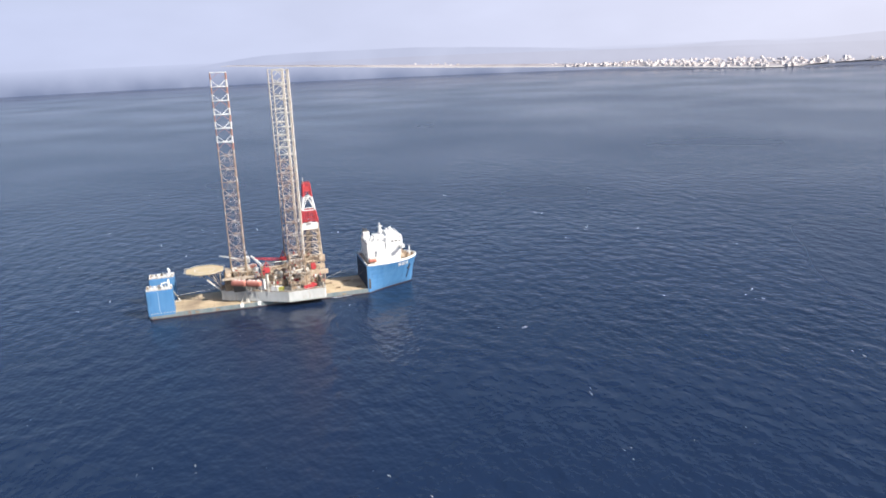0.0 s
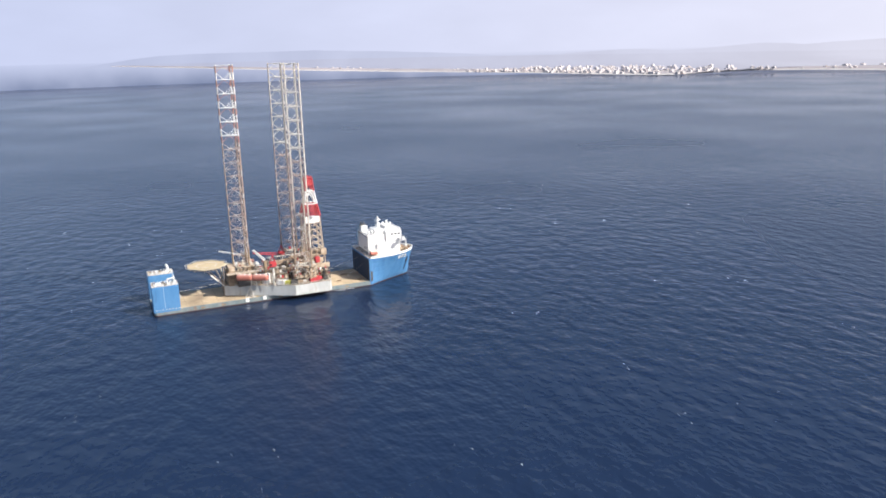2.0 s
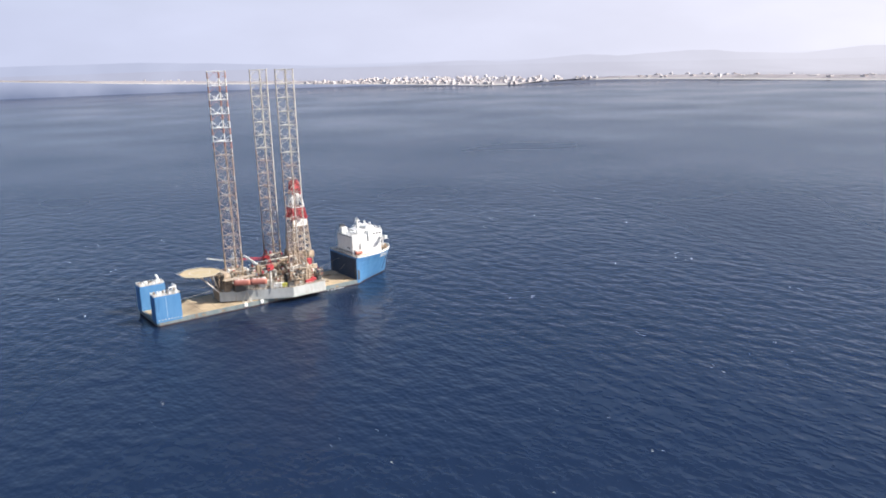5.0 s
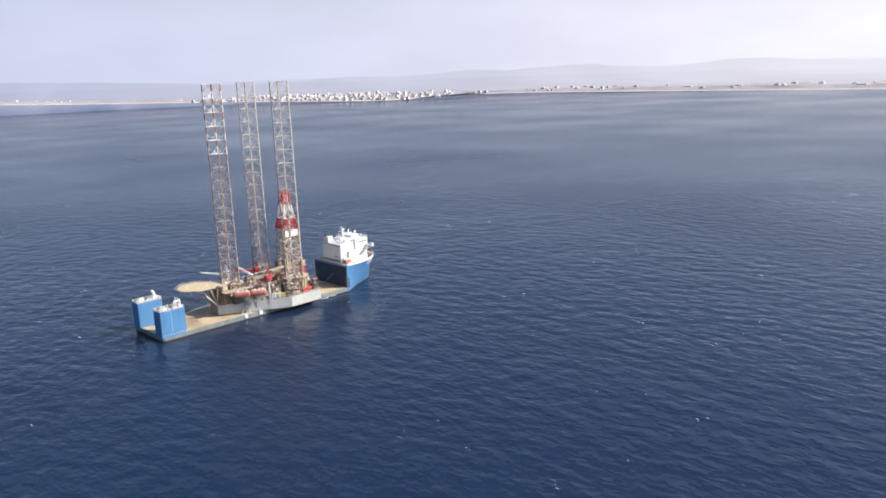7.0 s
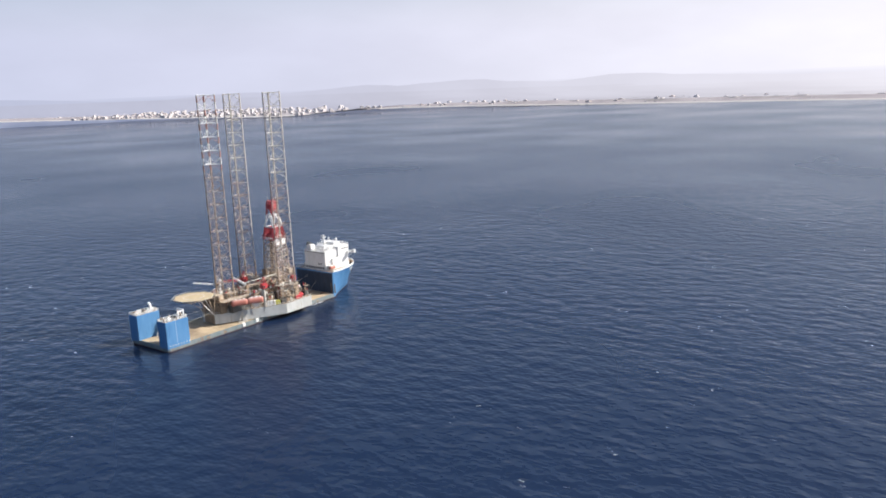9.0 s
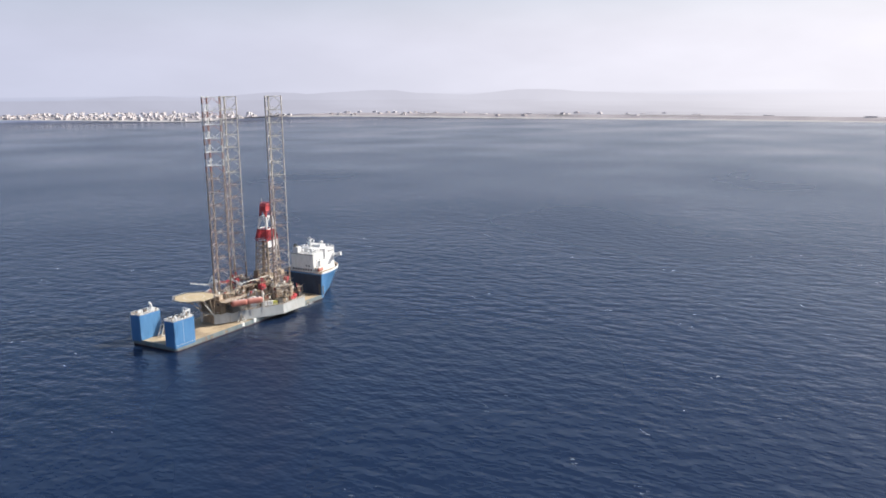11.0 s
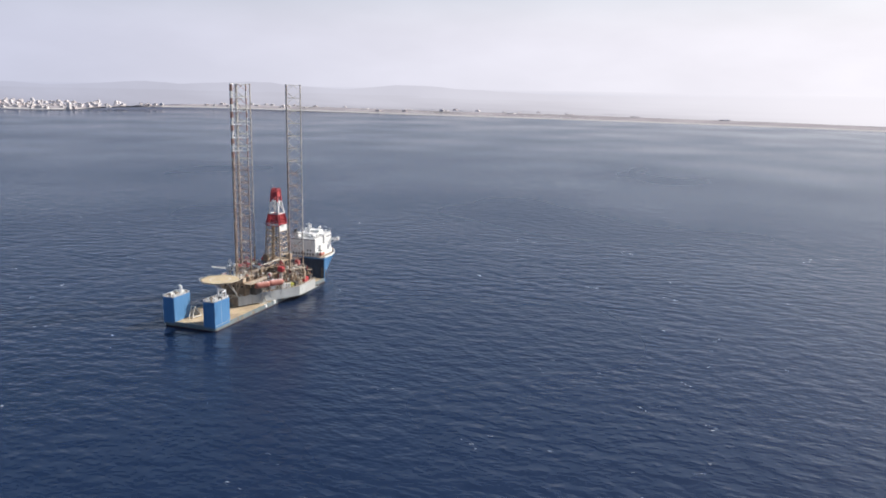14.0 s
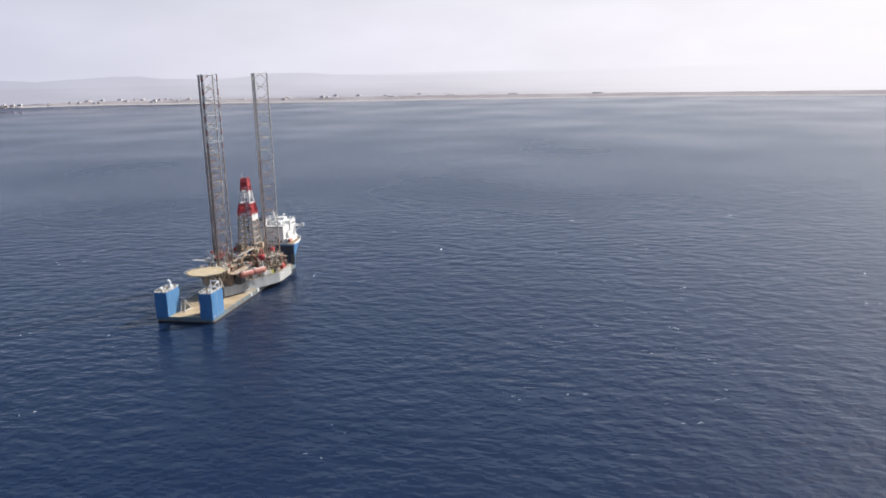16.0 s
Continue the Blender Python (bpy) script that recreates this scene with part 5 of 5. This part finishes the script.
def small_gear(kind, x, y, z):
    mat = rng.choice((WHITE, PALE, PALE, TAN, TAN, BROWN, DARK, RED, GREYHULL))
    if kind == "oil_drum":
        ob = thing(kind, (x, y, z), "upright steel drum on the rig deck", "drum", "drums on the rig deck")
        part("shell", rod(B(), (x, y, z), (x, y, z + 1.1), 0.4, 10), mat, ob)
        part("rim", rod(B(), (x, y, z + 1.1), (x, y, z + 1.18), 0.44, 10), DARK, ob)
    elif kind == "hose_reel":
        ob = thing(kind, (x, y, z), "hose reel on a steel stand", "reel", "reels on the rig deck")
        part("drum", rod(B(), (x, y - 0.7, z + 1.1), (x, y + 0.7, z + 1.1), 0.7, 10), BROWN, ob)
        for dy in (-0.8, 0.8):
            part("flange", rod(B(), (x, y + dy - 0.06, z + 1.1), (x, y + dy + 0.06, z + 1.1), 1.05, 12), mat, ob)
            part("stand", box(B(), x - 0.6, x + 0.6, y + dy - 0.1, y + dy + 0.1, z, z + 1.0), PALE, ob)
    elif kind == "light_mast":
        ob = thing(kind, (x, y, z), "thin pale lamp mast on the rig deck", "mast", "lamp masts on the rig")
        h = rng.uniform(5.0, 10.5)
        part("pole", rod(B(), (x, y, z), (x, y, z + h), 0.16, 6, 0.1), PALE, ob)
        part("cross_arm", rod(B(), (x - 0.7, y, z + h - 0.3), (x + 0.7, y, z + h - 0.3), 0.1, 5), PALE, ob)
        for dx in (-0.6, 0.6):
            part("floodlight", box(B(), x + dx - 0.25, x + dx + 0.25, y - 0.3, y + 0.1, z + h - 0.2, z + h + 0.25), WHITE, ob)
    else:
        ob = thing(kind, (x, y, z), "steel equipment crate on the rig deck", "crate", "crates on the rig deck")
        l, w, h = rng.uniform(0.9, 2.3), rng.uniform(0.8, 1.6), rng.uniform(0.8, 2.4)
        part("body", box(B(), x - l / 2, x + l / 2, y - w / 2, y + w / 2, z + 0.12, z + h, 0.05), mat, ob)
        part("lid", box(B(), x - l / 2 - 0.06, x + l / 2 + 0.06, y - w / 2 - 0.06, y + w / 2 + 0.06, z + h, z + h + 0.1), rng.choice((WHITE, PALE, TAN, DARK)), ob)
        part("skid", box(B(), x - l / 2, x + l / 2, y - w * 0.35, y + w * 0.35, z, z + 0.12), DARK, ob)


for k in range(150):
    x = rng.uniform(44, 95.5)
    reach = 24.0 if x > 74.6 else 5.4 + (x - 37) * 0.525 - 1.4
    y = 0.9 + rng.choice((-1, -1, 1)) * reach * rng.random() ** 0.6
    small_gear(rng.choice(("equipment_crate",) * 5 + ("oil_drum", "hose_reel", "light_mast")), x, y, RIG_UP + 0.1)
# working platforms with rails round the legs, over the jacking frames
for cx, cy in LEGS:
    ob = thing("leg_platform", (cx, cy, 18.9), "tan railed working platform round a rig leg", "platform", "platforms round the legs")
    for k in range(3):
        a0, a1 = math.pi / 3 + k * 2 * math.pi / 3, math.pi + k * 2 * math.pi / 3
        p, q = Vector((cx + 6.9 * math.cos(a0), cy + 6.9 * math.sin(a0), 0)), Vector((cx + 6.9 * math.cos(a1), cy + 6.9 * math.sin(a1), 0))
        out = ((p + q) / 2 - Vector((cx, cy, 0))).normalized()
        part("walkway", prism(B(), [(p.x, p.y), (q.x, q.y), (q.x + out.x * 1.8, q.y + out.y * 1.8), (p.x + out.x * 1.8, p.y + out.y * 1.8)], 18.9, 19.05), TAN, ob)
        part("railing", rail(B(), [(p.x + out.x * 1.7, p.y + out.y * 1.7), (q.x + out.x * 1.7, q.y + out.y * 1.7)], 19.05, 1.2, 1.8, 0.07), PALE, ob)
        for f in (0.25, 0.6):
            c = p.lerp(q, f) + out * 0.9
            part("control_box", box(B(), c.x - 0.5, c.x + 0.5, c.y - 0.5, c.y + 0.5, 19.05, 19.05 + rng.uniform(0.9, 1.9), 0.05), rng.choice((WHITE, PALE, TAN, BROWN, RED)), ob)

# mooring wires from the casing to the rig and from the bow bulkhead to the rig
for a, b in (((11.6, -9.0, 10.5), (38.0, -4.0, 11.0)), ((11.6, 9.0, 10.5), (38.0, 4.0, 11.0)), ((122.9, 6.0, 13.0), (97.2, 8.0, 5.0)), ((122.9, -2.0, 10.0), (108.0, -6.0, 3.0))):
    tagged(part("lashing_wire", rod(B(), a, b, 0.06, 5), PALE, None), "taut pale steel lashing wire", "wire", "lashing wires")

# loose gear on the cargo deck
for x, y, l in ((101.5, 4.5, 4.5), (106.0, -7.5, 2.6), (113.5, 5.5, 5.5), (118.5, -10.5, 3.0)):
    ob = thing("deck_beam", (x, y, DECK_Z + 0.16), "brown steel beam lying on the cargo deck", "beam", "beams on the cargo deck")
    m = B()
    box(m, x - l / 2, x + l / 2, y - 0.3, y + 0.3, DECK_Z + 0.16, DECK_Z + 0.3), box(m, x - l / 2, x + l / 2, y - 0.06, y + 0.06, DECK_Z + 0.3, DECK_Z + 0.8), box(m, x - l / 2, x + l / 2, y - 0.3, y + 0.3, DECK_Z + 0.8, DECK_Z + 0.94)
    part("beam", m, BROWN, ob)

# ---- foam on the sea ----
m = B()
rng = random.Random(23)


def foam_patch(x, y, length, width, turn):
    n = 9
    top, low = [], []
    c, q = math.cos(turn), math.sin(turn)
    for i in range(n):
        f = i / (n - 1) - 0.5
        w = width * (0.15 + math.sqrt(max(0, 0.25 - f * f)) * rng.uniform(0.5, 1.6))
        bend = width * 1.2 * math.sin(f * 5 + x)
        for line, s in ((top, 1), (low, -1)):
            u, v = f * length, bend + s * w
            line.append(m.verts.new((x + c * u - q * v, y + q * u + c * v, 0.22 + 0.1 * rng.random())))
    for i in range(n - 1):
        m.faces.new((low[i], low[i + 1], top[i + 1], top[i]))


for _ in range(300):
    r, a = 120 + 900 * rng.random() ** 0.8, rng.uniform(-1.1, 1.75)
    ex = rng.uniform(-420, 40)
    x, y = ex + r * math.cos(a), -480 + (40 - ex) * 0.55 * rng.random() + r * math.sin(a)
    if -12 < x < 165 and -32 < y < 32:
        continue
    for _ in range(rng.choice((1, 1, 2, 3))):
        foam_patch(x + rng.uniform(-3, 3), y + rng.uniform(-5, 5), rng.uniform(0.7, 2.6), rng.uniform(0.05, 0.17), radians(rng.uniform(80, 112)))
for _ in range(14):
    foam_patch(rng.uniform(100, 112), -17.2 - rng.random() * 1.6, rng.uniform(1, 3), 0.35, rng.uniform(-.3, .3))
structure("whitecaps", m, FOAM, "small scattered white wave crests on the sea", "foam", kind="stuff")

# ---- the town and the shore ----
rng = random.Random(41)


def town_block(name, l, w, h, mat, label, tier):
    ob = thing(name, (0, 0, 0), label, "building", "buildings of the far town")
    wall = part("wall", box(B(), -l / 2, l / 2, -w / 2, w / 2, -4, h), mat, ob)
    m = box(B(), -l / 2 - 0.3, l / 2 + 0.3, -w / 2 - 0.3, w / 2 + 0.3, h, h + 0.8)
    part("roof", m, TOWNWHITE, ob)
    if tier:
        part("stair_head", box(B(), -l * 0.2, l * 0.15, -w * 0.2, w * 0.2, h + 0.8, h + 4), mat, ob)
    floors = max(1, int(h / 3.4))
    for f in range(floors if w < 60 else 0):
        z = 1.2 + f * 3.3
        part("window_band", box(B(), -l / 2 - 0.15, -l / 2 + 0.05, -w * 0.42, w * 0.42, z, z + 1.3), HAZEGLASS, wall)
    return ob


kinds = [town_block("apartment_block", 18, 24, 9, TOWNWHITE, "white flat-roofed apartment block in the far town", True), town_block("apartment_block", 15, 17, 15, TOWNWHITE, "tall white apartment tower in the far town", True),
         town_block("house", 14, 18, 4, TOWNTAN, "low sandy house in the far town", False), town_block("house", 16, 22, 5.5, TOWNWHITE, "low white house in the far town", True), town_block("apartment_block", 18, 28, 7, TOWNTAN, "sandy apartment block in the far town", True),
         town_block("shed", 26, 48, 4, TOWNWHITE, "long white shed on the coastal plain", False)]


def settle(k, x, y, z, turn):
    p, scale = far_place(x, y, z)
    ob = copy_thing(kinds[k], Matrix.Translation(p) @ Matrix.Rotation(turn, 4, "Z"))
    ob.scale = (scale, scale, scale)
    return ob


def shore_at(y):
    for (ax, ay), (bx, by) in zip(LINE, LINE[1:]):
        if min(ay, by) <= y <= max(ay, by) and ay != by:
            return ax + (bx - ax) * (y - ay) / (by - ay)
    return 3000.0


for _ in range(330):
    y = 2800 + 2000 * rng.random() ** 1.1
    d = 30 + 800 * rng.random() ** 1.5
    settle(rng.choice((0, 0, 2, 2, 3, 3, 4, 1 if d > 150 else 3)), shore_at(y) + d, y + rng.uniform(-20, 20), 3 + d * 0.012, rng.uniform(-.5, .5))
for _ in range(40):
    y = rng.choice((rng.uniform(2000, 2900), rng.uniform(5000, 9000), rng.uniform(600, 2700)))
    d = 90 + 500 * rng.random()
    settle(rng.choice((0, 2, 2, 3, 4)), shore_at(y) + d, y, 4 + d * 0.008, rng.uniform(-.5, .5))
for y, d in ((1700, 300), (1450, 380), (1240, 420), (820, 330), (520, 420), (180, 420), (-250, 380)):
    settle(5, shore_at(y) + d, y, 8, rng.uniform(-.25, .25))
settle(1, shore_at(2160) + 130, 2160, 6, 0.2)
for k in kinds:
    for o in (*k.children_recursive, k):
        bpy.data.objects.remove(o)

m = B()
for _ in range(300):
    y = rng.uniform(300, 6000)
    d = 70 + 620 * rng.random() ** 1.5
    p, sc = far_place(shore_at(y) + d, y, 3 + d * 0.0095)
    for _ in range(3):
        r = rng.uniform(1.6, 3.2) * sc
        bmesh.ops.create_icosphere(m, subdivisions=1, radius=1, matrix=Matrix.Translation(p + Vector((rng.uniform(-6, 6), rng.uniform(-16, 16), r * 0.6))) @ Matrix.Diagonal((r, r * rng.uniform(1, 2), r, 1)))
structure("far_trees", m, LEAF, "belts of trees paled to haze colour along the far shore", "trees", kind="stuff")
